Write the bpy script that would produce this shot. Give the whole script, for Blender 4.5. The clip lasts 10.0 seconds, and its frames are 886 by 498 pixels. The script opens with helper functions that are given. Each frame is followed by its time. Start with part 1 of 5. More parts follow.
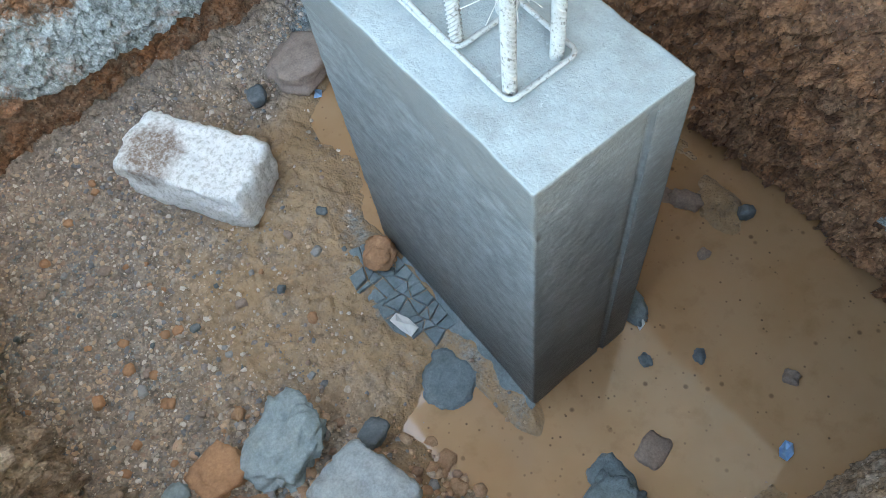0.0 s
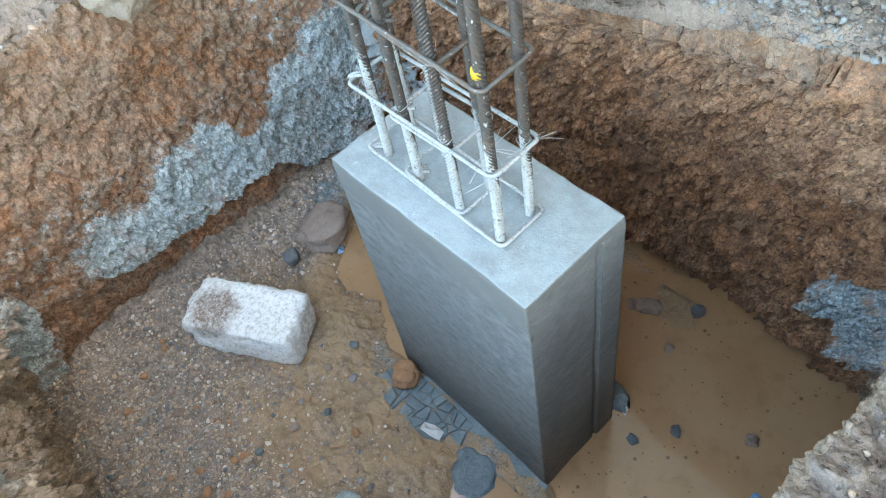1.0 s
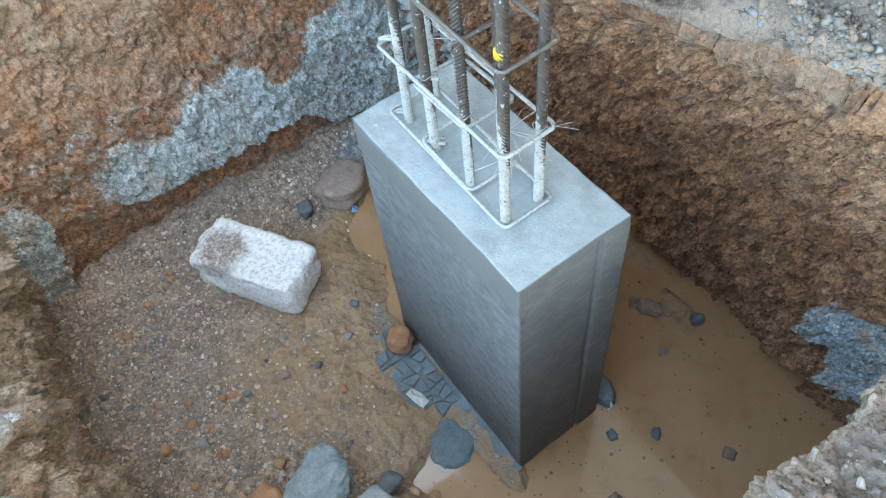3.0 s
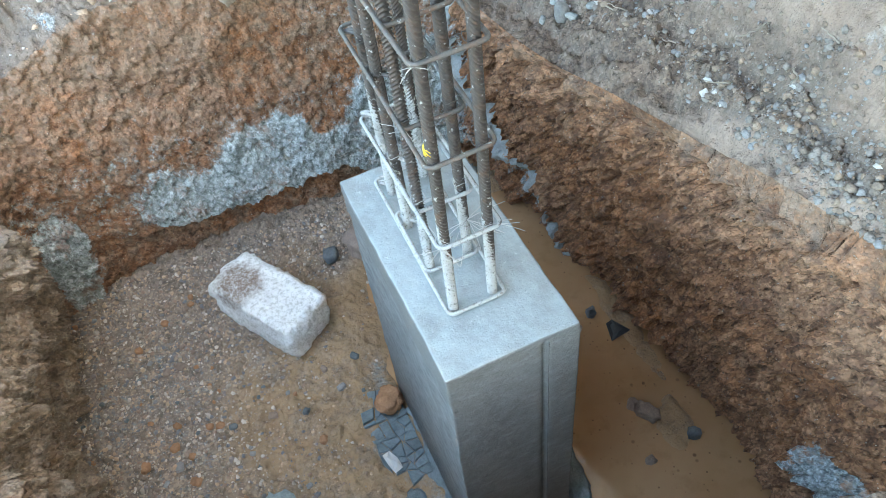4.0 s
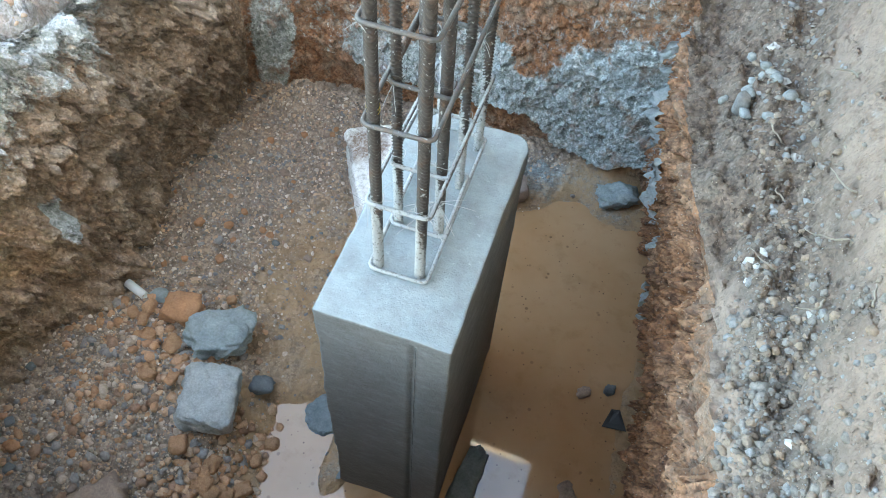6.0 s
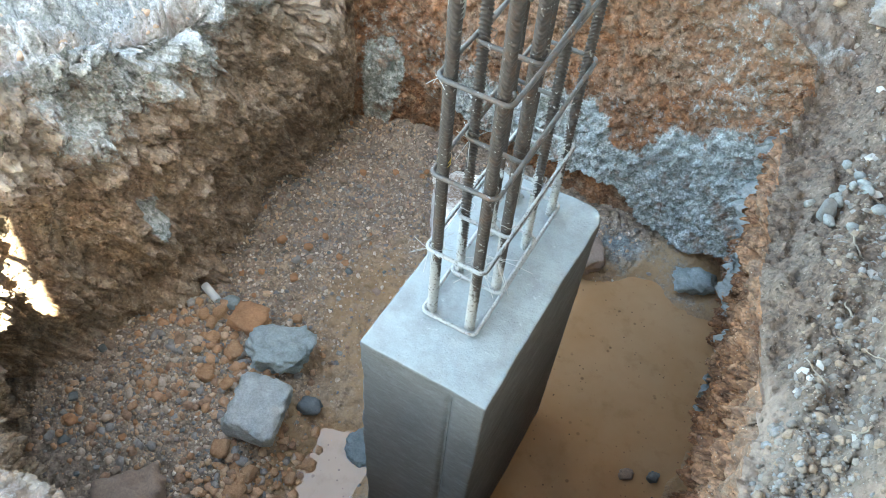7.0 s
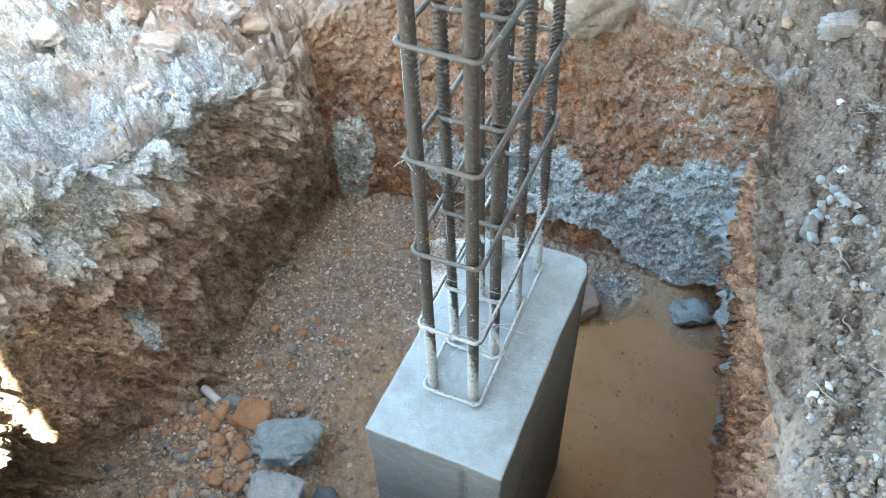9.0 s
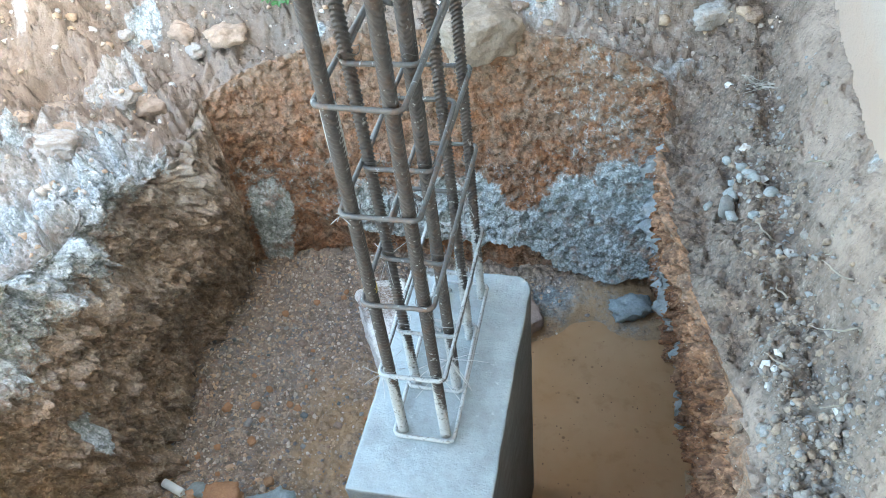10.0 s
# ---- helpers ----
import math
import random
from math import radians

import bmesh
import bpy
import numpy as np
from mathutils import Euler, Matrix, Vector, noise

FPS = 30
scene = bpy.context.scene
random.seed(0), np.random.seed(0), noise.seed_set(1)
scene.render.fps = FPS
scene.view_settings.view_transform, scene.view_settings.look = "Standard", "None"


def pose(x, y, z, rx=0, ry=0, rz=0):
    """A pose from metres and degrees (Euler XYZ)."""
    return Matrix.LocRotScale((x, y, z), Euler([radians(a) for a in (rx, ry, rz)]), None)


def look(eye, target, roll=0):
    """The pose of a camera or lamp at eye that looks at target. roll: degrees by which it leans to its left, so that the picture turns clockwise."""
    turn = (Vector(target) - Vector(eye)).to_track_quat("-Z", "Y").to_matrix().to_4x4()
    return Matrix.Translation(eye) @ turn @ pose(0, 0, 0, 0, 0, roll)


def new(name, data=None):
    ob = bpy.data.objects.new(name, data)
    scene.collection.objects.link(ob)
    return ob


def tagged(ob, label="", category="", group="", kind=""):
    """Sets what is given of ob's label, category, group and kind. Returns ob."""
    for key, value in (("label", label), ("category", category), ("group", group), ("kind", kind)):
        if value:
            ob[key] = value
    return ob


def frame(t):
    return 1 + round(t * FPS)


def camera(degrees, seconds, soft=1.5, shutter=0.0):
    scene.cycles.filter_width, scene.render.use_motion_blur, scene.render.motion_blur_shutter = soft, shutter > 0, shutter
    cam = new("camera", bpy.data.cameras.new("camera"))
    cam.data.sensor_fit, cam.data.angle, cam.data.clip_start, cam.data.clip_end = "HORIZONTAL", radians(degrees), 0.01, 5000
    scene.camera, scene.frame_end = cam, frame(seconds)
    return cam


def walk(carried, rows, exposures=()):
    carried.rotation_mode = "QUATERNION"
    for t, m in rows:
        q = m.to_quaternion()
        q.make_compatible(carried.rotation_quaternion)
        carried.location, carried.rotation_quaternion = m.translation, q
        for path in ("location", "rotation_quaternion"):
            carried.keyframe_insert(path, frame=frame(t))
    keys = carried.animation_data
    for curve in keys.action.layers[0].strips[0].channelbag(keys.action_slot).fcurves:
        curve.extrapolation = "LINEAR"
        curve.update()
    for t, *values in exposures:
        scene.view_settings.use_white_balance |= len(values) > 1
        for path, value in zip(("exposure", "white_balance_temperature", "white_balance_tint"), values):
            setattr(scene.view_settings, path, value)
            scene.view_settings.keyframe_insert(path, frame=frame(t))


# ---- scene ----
cam = camera(58.1, 10.0, soft=0.6)

PATH = [
    (0, (-0.415, -0.472, 2.293), (-0.001, 0.338, 0.512), -12.6),
    (0.2, (-0.521, -0.600, 2.526), (-0.057, 0.218, 0.761), -10.3),
    (0.5, (-0.610, -0.710, 2.728), (-0.078, 0.174, 1.014), -9.4),
    (1, (-0.634, -0.718, 2.79), (0.003, 0.286, 1.181), -13.7),
    (1.5, (-0.645, -0.699, 2.801), (-0.07, 0.249, 1.137), -21.7),
    (2, (-0.642, -0.704, 2.819), (-0.054, 0.26, 1.168), -23.0),
    (2.2, (-0.638, -0.709, 2.816), (-0.036, 0.258, 1.172), -22.3),
    (3.3, (-0.554, -0.791, 2.805), (-0.058, 0.236, 1.162), -3.0),
    (3.5, (-0.478, -0.819, 2.823), (-0.061, 0.274, 1.201), -4.5),
    (4, (-0.238, -0.892, 2.829), (0.143, 0.309, 1.277), -8.7),
    (4.2, (-0.176, -0.915, 2.838), (0.23, 0.255, 1.267), -7.4),
    (4.5, (-0.074, -0.922, 2.824), (0.411, 0.177, 1.225), -3.0),
    (4.7, (0.023, -0.923, 2.801), (0.477, 0.245, 1.242), -0.6),
    (5, (0.203, -0.944, 2.81), (0.62, 0.173, 1.205), 6.2),
    (5.2, (0.264, -0.946, 2.843), (0.581, 0.196, 1.232), 1.8),
    (5.5, (0.313, -0.926, 2.866), (0.371, 0.17, 1.194), -2.0),
    (5.7, (0.391, -0.885, 2.831), (0.31, 0.221, 1.167), -1.1),
    (6, (0.547, -0.856, 2.874), (0.249, 0.257, 1.239), 4.5),
    (6.2, (0.606, -0.839, 2.892), (0.155, 0.317, 1.323), 0.9),
    (7.3, (0.626, -0.84, 2.918), (0.056, 0.222, 1.322), 7.0),
    (7.5, (0.637, -0.844, 2.91), (0.062, 0.164, 1.282), 7.7),
    (7.8, (0.649, -0.844, 2.896), (0.096, 0.11, 1.227), 9.7),
    (8, (0.649, -0.848, 2.892), (0.105, 0.076, 1.204), 10.7),
    (8.5, (0.652, -0.831, 2.898), (0.135, 0.211, 1.271), 13.1),
    (8.7, (0.638, -0.828, 2.922), (0.094, 0.305, 1.365), 6.4),
    (9, (0.618, -0.806, 2.933), (0.041, 0.41, 1.454), -2.5),
    (9.2, (0.606, -0.807, 2.927), (0.043, 0.488, 1.511), -4.3),
    (9.5, (0.603, -0.809, 2.958), (0.082, 0.581, 1.618), -4.2),
    (10, (0.58, -0.821, 2.957), (0.167, 0.515, 1.527), -7.4),
]
walk(cam, [(t, look(eye, target, roll)) for t, eye, target, roll in PATH], [(0, 4.06, 7250, -3), (2, 3.98, 7000, -3), (5.5, 4.05, 7050, -3), (8, 4.16, 7250, -3), (9.5, 4.0, 6750, -3), (10, 3.98, 6750, -3)])

# ---- world, sun, exposure ----
SUN_ELEV, SUN_AZ = 40.0, 127.6          # the sun stands in the south-east, behind the house
world = bpy.data.worlds.new("sky")
scene.world = world
world.use_nodes = True
wn = world.node_tree.nodes
sky = wn.new("ShaderNodeTexSky")
sky.sky_type = "NISHITA"
sky.sun_disc = False
sky.sun_elevation = radians(SUN_ELEV)
sky.sun_rotation = radians(SUN_AZ)
sky.air_density, sky.dust_density, sky.ozone_density = 1.0, 4.0, 1.0
wn["Background"].inputs[1].default_value = 0.15
world.node_tree.links.new(sky.outputs[0], wn["Background"].inputs[0])
sun_data = bpy.data.lights.new("sun", "SUN")
sun_data.energy, sun_data.angle, sun_data.color = 4.0, radians(0.5), (1.0, 0.93, 0.82)
sun = new("sun", sun_data)
sun.matrix_world = look((math.cos(radians(SUN_ELEV)) * math.sin(radians(SUN_AZ)) * 10, math.cos(radians(SUN_ELEV)) * math.cos(radians(SUN_AZ)) * 10, math.sin(radians(SUN_ELEV)) * 10), (0, 0, 0))

# ---- noise, in metres ----
def lattice(ix, iy, iz, k=0):
    h = (ix * 374761393 + iy * 668265263 + iz * 2147483647 + k * 1274126177) & 0xFFFFFFFF
    h = ((h ^ (h >> 13)) * 1274126177) & 0xFFFFFFFF
    h = ((h ^ (h >> 16)) * 2246822519) & 0xFFFFFFFF
    return ((h ^ (h >> 15)) & 0xFFFFFF) / float(0xFFFFFF)


def vnoise(p, k=0):
    """Smooth noise from -1 to 1 at points p (N, 3)."""
    i = np.floor(p).astype(np.int64)
    f = p - i
    f = f * f * f * (f * (f * 6 - 15) + 10)
    out = 0
    for dx in (0, 1):
        wx = f[:, 0] if dx else 1 - f[:, 0]
        for dy in (0, 1):
            wy = f[:, 1] if dy else 1 - f[:, 1]
            for dz in (0, 1):
                wz = f[:, 2] if dz else 1 - f[:, 2]
                out = out + wx * wy * wz * lattice(i[:, 0] + dx, i[:, 1] + dy, i[:, 2] + dz, k)
    return out * 2 - 1


def fbm(p, scale, octaves=4, k=0, gain=0.5):
    out, a = np.zeros(len(p)), 1.0
    q = p * scale
    for o in range(octaves):
        out += a * vnoise(q + 17.3 * o, k + o)
        q, a = q * 2.03, a * gain
    return out


def clods(p, scale, k=0):
    """Rounded lumps with creases between them, 0 in the creases to 1 on top."""
    q = p * scale
    i = np.floor(q).astype(np.int64)
    best = np.full(len(p), 9.0)
    for dx in (-1, 0, 1):
        for dy in (-1, 0, 1):
            for dz in (-1, 0, 1):
                c = i + (dx, dy, dz)
                s = np.stack([lattice(c[:, 0], c[:, 1], c[:, 2], k + n) for n in (5, 6, 7)], 1)
                best = np.minimum(best, ((c + s - q) ** 2).sum(1))
    return 1 - np.clip(np.sqrt(best), 0, 1)


def chunks(p, scale, k=0, warp=0.35):
    """Broken faces: each cell its own height from -1 to 1, with a tilt, and a narrow crack round it."""
    q = p * scale
    q = q + warp * np.stack([vnoise(q * 2.1 + 3.7 * n, k + n) for n in range(3)], 1)
    i = np.floor(q).astype(np.int64)
    d1, d2 = np.full(len(p), 9.0), np.full(len(p), 9.0)
    val = np.zeros(len(p))
    for dx in (-1, 0, 1):
        for dy in (-1, 0, 1):
            for dz in (-1, 0, 1):
                c = i + (dx, dy, dz)
                s = [lattice(c[:, 0], c[:, 1], c[:, 2], k + n) for n in range(6)]
                v = q - c - np.stack(s[:3], 1)
                d = np.sqrt((v ** 2).sum(1))
                near = d < d1
                d2 = np.where(near, d1, np.minimum(d2, d))
                height = s[3] * 2 - 1 + 0.9 * (v[:, 2] * (s[4] - 0.5) + (v[:, 0] + v[:, 1]) * (s[5] - 0.5))
                d1, val = np.where(near, d, d1), np.where(near, height, val)
    crack = 1 - np.clip((d2 - d1) / 0.12, 0, 1)
    return val * np.clip((d2 - d1) / 0.10, 0, 1) - 0.7 * crack


def smooth(a, b, x):
    t = np.clip((x - a) / (b - a), 0, 1)
    return t * t * (3 - 2 * t)


# ---- materials ----
def nodes_of(name):
    m = bpy.data.materials.new(name)
    m.use_nodes = True
    t = m.node_tree
    return m, t, t.nodes["Principled BSDF"]


class Graph:
    """Short names for the nodes that the materials use."""

    def __init__(self, tree):
        self.t = tree
        self.co = tree.nodes.new("ShaderNodeNewGeometry").outputs["Position"]

    def put(self, kind, **inputs):
        n = self.t.nodes.new(kind)
        for key, v in inputs.items():
            self.set(n.inputs[int(key[1:]) if key[0] == "i" and key[1:].isdigit() else key], v)
        return n

    def set(self, socket, v):
        if isinstance(v, bpy.types.NodeSocket):
            self.t.links.new(v, socket)
        else:
            socket.default_value = v

    def noise(self, scale, detail=4.0, rough=0.6, co=None):
        n = self.put("ShaderNodeTexNoise", Vector=co or self.co, Scale=scale, Detail=detail, Roughness=rough)
        return n.outputs["Fac"]

    def cells(self, scale, co=None, feature="F1"):
        n = self.put("ShaderNodeTexVoronoi", Vector=co or self.co, Scale=scale)
        n.feature = feature
        return n

    def ramp(self, fac, stops):
        n = self.put("ShaderNodeValToRGB", Fac=fac)
        e = n.color_ramp.elements
        while len(e) < len(stops):
            e.new(0.5)
        for el, (p, c) in zip(e, stops):
            el.position = p
            el.color = (c, c, c, 1) if isinstance(c, (int, float)) else (*c, 1)
        return n.outputs["Color"]

    def mix(self, fac, a, b, blend="MIX"):
        n = self.t.nodes.new("ShaderNodeMix")
        n.data_type, n.blend_type = "RGBA", blend
        for s, v in ((n.inputs[0], fac), (n.inputs[6], a), (n.inputs[7], b)):
            self.set(s, (*v, 1) if isinstance(v, tuple) and len(v) == 3 else v)
        return n.outputs[2]

    def math(self, op, a, b=0.0, c=0.0):
        n = self.t.nodes.new("ShaderNodeMath")
        n.operation = op
        for s, v in zip(n.inputs, (a, b, c)):
            self.set(s, v)
        return n.outputs[0]

    def attr(self, name):
        n = self.t.nodes.new("ShaderNodeAttribute")
        n.attribute_name = name
        return n.outputs["Fac"]

    def bump(self, height, strength, dist=0.01, normal=None):
        n = self.put("ShaderNodeBump", Height=height, Strength=strength, Distance=dist)
        if normal:
            self.set(n.inputs["Normal"], normal)
        return n.outputs["Normal"]


def soil(name, c1, c2, c3, dust, stones=0.5, cement=(0.30, 0.34, 0.36), pebble=0.3, mud=None, ragged=2.3, dark=0.35):
    """Dug earth: two tones in broad patches, a third in grains, pale dust, small stones, splashed cement where 'cem' says."""
    m, t, b = nodes_of(name)
    g = Graph(t)
    wobble = g.put("ShaderNodeTexNoise", Vector=g.co, Scale=45.0, Detail=1.0)
    away = g.put("ShaderNodeVectorMath", i0=wobble.outputs["Color"], i1=(0.012, 0.012, 0.012))
    away.operation = "MULTIPLY"
    moved = g.put("ShaderNodeVectorMath", i0=g.co, i1=away.outputs[0])
    moved.operation = "ADD"
    ragged_co = moved.outputs[0]
    col = g.mix(g.ramp(g.noise(3.0, 5), [(0.38, 0.0), (0.62, 1.0)]), c1, c2)
    col = g.mix(g.ramp(g.noise(17, 3, 0.6), [(0.45, 0.0), (0.64, 1.0)]), col, c3)
    flakes, crumbs = g.cells(42, ragged_co), g.cells(125, ragged_co)
    tones = [g.put("ShaderNodeSeparateColor", Color=c.outputs["Color"]).outputs for c in (flakes, crumbs)]
    col = g.mix(0.45, col, g.ramp(tones[0][0], [(0.0, 0.20), (1.0, 0.58)]), "OVERLAY")
    col = g.mix(0.60, col, g.ramp(tones[1][0], [(0.0, 0.12), (1.0, 0.56)]), "OVERLAY")
    col = g.mix(0.30, col, g.ramp(g.noise(60, 2, 0.5), [(0.28, 0.20), (0.72, 0.75)]), "OVERLAY")
    crack = g.ramp(g.noise(30, 3, 0.65), [(0.30, 1.0), (0.38, 0.0)])
    col = g.mix(g.math("MULTIPLY", crack, 0.7), col, tuple(v * 0.32 for v in c3))
    col = g.mix(g.ramp(g.noise(40, 3, 0.6), [(0.58, 0.0), (0.66, 0.5)]), col, tuple(min(1, v * 1.35) for v in c2))
    du = g.math("MULTIPLY", g.attr("dust"), g.ramp(g.noise(13, 7, 0.8), [(0.34, 0.0), (0.60, 1.0)]))
    col = g.mix(du, col, g.mix(g.ramp(g.noise(34, 6, 0.8), [(0.3, 0.0), (0.7, 1.0)]), dust, tuple(v * 0.55 for v in dust)))
    spots = 0.0
    for scale, share, size in ((34, pebble * 0.45, 0.26), (85, pebble, 0.25)):
        v = g.cells(scale, ragged_co)
        ch = g.put("ShaderNodeSeparateColor", Color=v.outputs["Color"])
        tone = g.mix(ch.outputs[0], (0.13, 0.12, 0.115), (0.42, 0.375, 0.32))
        tone = g.mix(g.ramp(ch.outputs[2], [(0.6, 0.0), (0.8, 0.8)]), tone, c3)
        spot = g.math("MULTIPLY", g.ramp(v.outputs["Distance"], [(size - 0.08, 1.0), (size, 0.0)]), g.ramp(ch.outputs[1], [(1 - share - 0.02, 0.0), (1 - share, 1.0)]))
        col = g.mix(g.math("MULTIPLY", spot, stones), col, tone)
        spots = g.math("MAXIMUM", spot, spots)
    v = g.cells(125, ragged_co)
    ch = g.put("ShaderNodeSeparateColor", Color=v.outputs["Color"])
    grit = g.math("MULTIPLY", g.ramp(v.outputs["Distance"], [(0.16, 1.0), (0.24, 0.0)]), g.ramp(ch.outputs[1], [(0.88, 0.0), (0.90, 1.0)]))
    col = g.mix(g.math("MULTIPLY", grit, 0.8), col, g.mix(ch.outputs[0], (0.78, 0.68, 0.57), (0.50, 0.40, 0.32)))
    spots = g.math("MAXIMUM", spots, grit)
    edge = g.math("ADD", g.attr("cem"), g.math("MULTIPLY", g.math("SUBTRACT", g.noise(24, 8, 0.82), 0.5), ragged))
    cem = g.ramp(edge, [(0.40, 0.0), (0.62, 1.0)])
    ccol = g.mix(g.ramp(g.noise(9, 6, 0.7), [(0.35, 0.0), (0.65, 1.0)]), cement, tuple(v * (dark + 0.2) for v in cement))
    ccol = g.mix(g.ramp(g.noise(60, 5, 0.8), [(0.46, 0.0), (0.66, 0.9)]), ccol, tuple(min(1, v * 1.6) for v in cement))
    ccol = g.mix(g.ramp(g.noise(75, 4, 0.7), [(0.34, 0.8), (0.46, 0.0)]), ccol, tuple(v * dark for v in cement))
    ccol = g.mix(0.65, ccol, g.ramp(tones[1][2], [(0.0, 0.25), (1.0, 0.70)]), "OVERLAY")
    ccol = g.mix(g.ramp(g.noise(7, 5, 0.7), [(0.54, 0.0), (0.68, 0.75)]), ccol, c2)
    col = g.mix(cem, col, ccol)
    if mud:      # silt left by the water, smooth and ochre
        silt = g.math("MULTIPLY", g.attr("mud"), g.ramp(g.noise(10, 6, 0.7), [(0.30, 0.0), (0.56, 1.0)]))
        col = g.mix(silt, col, g.mix(g.ramp(g.noise(5, 4), [(0.35, 0.0), (0.65, 1.0)]), mud, tuple(v * 0.78 for v in mud)))
    wet = g.attr("wet")
    g.set(b.inputs["Base Color"], g.mix(wet, col, g.mix(1.0, col, (0.84, 0.79, 0.74), "MULTIPLY")))
    g.set(b.inputs["Roughness"], g.math("MULTIPLY_ADD", wet, -0.5, 0.93))
    b.inputs["Specular IOR Level"].default_value = 0.3
    h = g.math("ADD", g.math("MULTIPLY", g.noise(34, 3, 0.55), 0.7), g.math("MULTIPLY", g.noise(200, 2, 0.5), 0.05))
    h = g.math("ADD", h, g.math("MULTIPLY", tones[0][1], 0.30))
    h = g.math("ADD", h, g.math("MULTIPLY", tones[1][1], 0.14))
    h = g.math("SUBTRACT", h, g.math("MULTIPLY", crumbs.outputs["Distance"], 0.22))
    h = g.math("SUBTRACT", h, g.math("MULTIPLY", flakes.outputs["Distance"], 0.25))
    h = g.math("ADD", h, g.math("MULTIPLY", spots, 0.3))
    h = g.math("SUBTRACT", h, g.math("MULTIPLY", crack, 0.35))
    g.set(b.inputs["Normal"], g.bump(h, 1.0, 0.010))
    return m


SOIL_EAST = soil("red_brown_clay", (0.410, 0.185, 0.085), (0.445, 0.245, 0.138), (0.237, 0.118, 0.067), (0.444, 0.355, 0.281), 0.6, (0.370, 0.407, 0.407), 0.12)
SOIL_NORTH = soil("orange_earth", (0.370, 0.166, 0.076), (0.325, 0.192, 0.122), (0.350, 0.234, 0.158), (0.392, 0.308, 0.238), 0.5, (0.406, 0.434, 0.420), 0.16, None, 1.7, 0.5)
SOIL_WEST = soil("tan_earth", (0.416, 0.290, 0.191), (0.310, 0.205, 0.132), (0.455, 0.356, 0.271), (0.436, 0.376, 0.317), 0.4, (0.370, 0.389, 0.383), 0.14, None, 1.5, 0.7)
SOIL_TOP = soil("dusty_topsoil", (0.281, 0.201, 0.152), (0.213, 0.156, 0.122), (0.319, 0.255, 0.205), (0.274, 0.232, 0.198), 0.6, (0.395, 0.426, 0.433), 0.20, (0.456, 0.350, 0.281), 1.3, 0.62)
SOIL_FLOOR = soil("gravelly_mud", (0.368, 0.288, 0.228), (0.464, 0.340, 0.240), (0.256, 0.200, 0.164), (0.480, 0.428, 0.376), 0.95, (0.256, 0.296, 0.308), 0.5, (0.480, 0.324, 0.188))


def stony(name, c1, c2, rough=0.85, scale=1.0, spec=0.35, relief=0.5):
    """Stone, dry clay or mortar in two tones, varied from piece to piece."""
    m, t, b = nodes_of(name)
    g = Graph(t)
    rnd = t.nodes.new("ShaderNodeObjectInfo").outputs["Random"]
    col = g.mix(g.ramp(g.noise(22 * scale, 5, 0.7), [(0.35, 0.0), (0.65, 1.0)]), c1, c2)
    col = g.mix(0.5, col, g.ramp(g.noise(130 * scale, 4, 0.7), [(0.25, 0.25), (0.75, 0.75)]), "OVERLAY")
    col = g.mix(g.math("MULTIPLY", rnd, 0.3), col, tuple(v * 0.5 for v in c1))
    g.set(b.inputs["Base Color"], col)
    b.inputs["Roughness"].default_value = rough
    b.inputs["Specular IOR Level"].default_value = spec
    h = g.math("ADD", g.noise(60 * scale, 6, 0.7), g.math("MULTIPLY", g.noise(260 * scale, 3), 0.3))
    g.set(b.inputs["Normal"], g.bump(h, relief, 0.012))
    return m


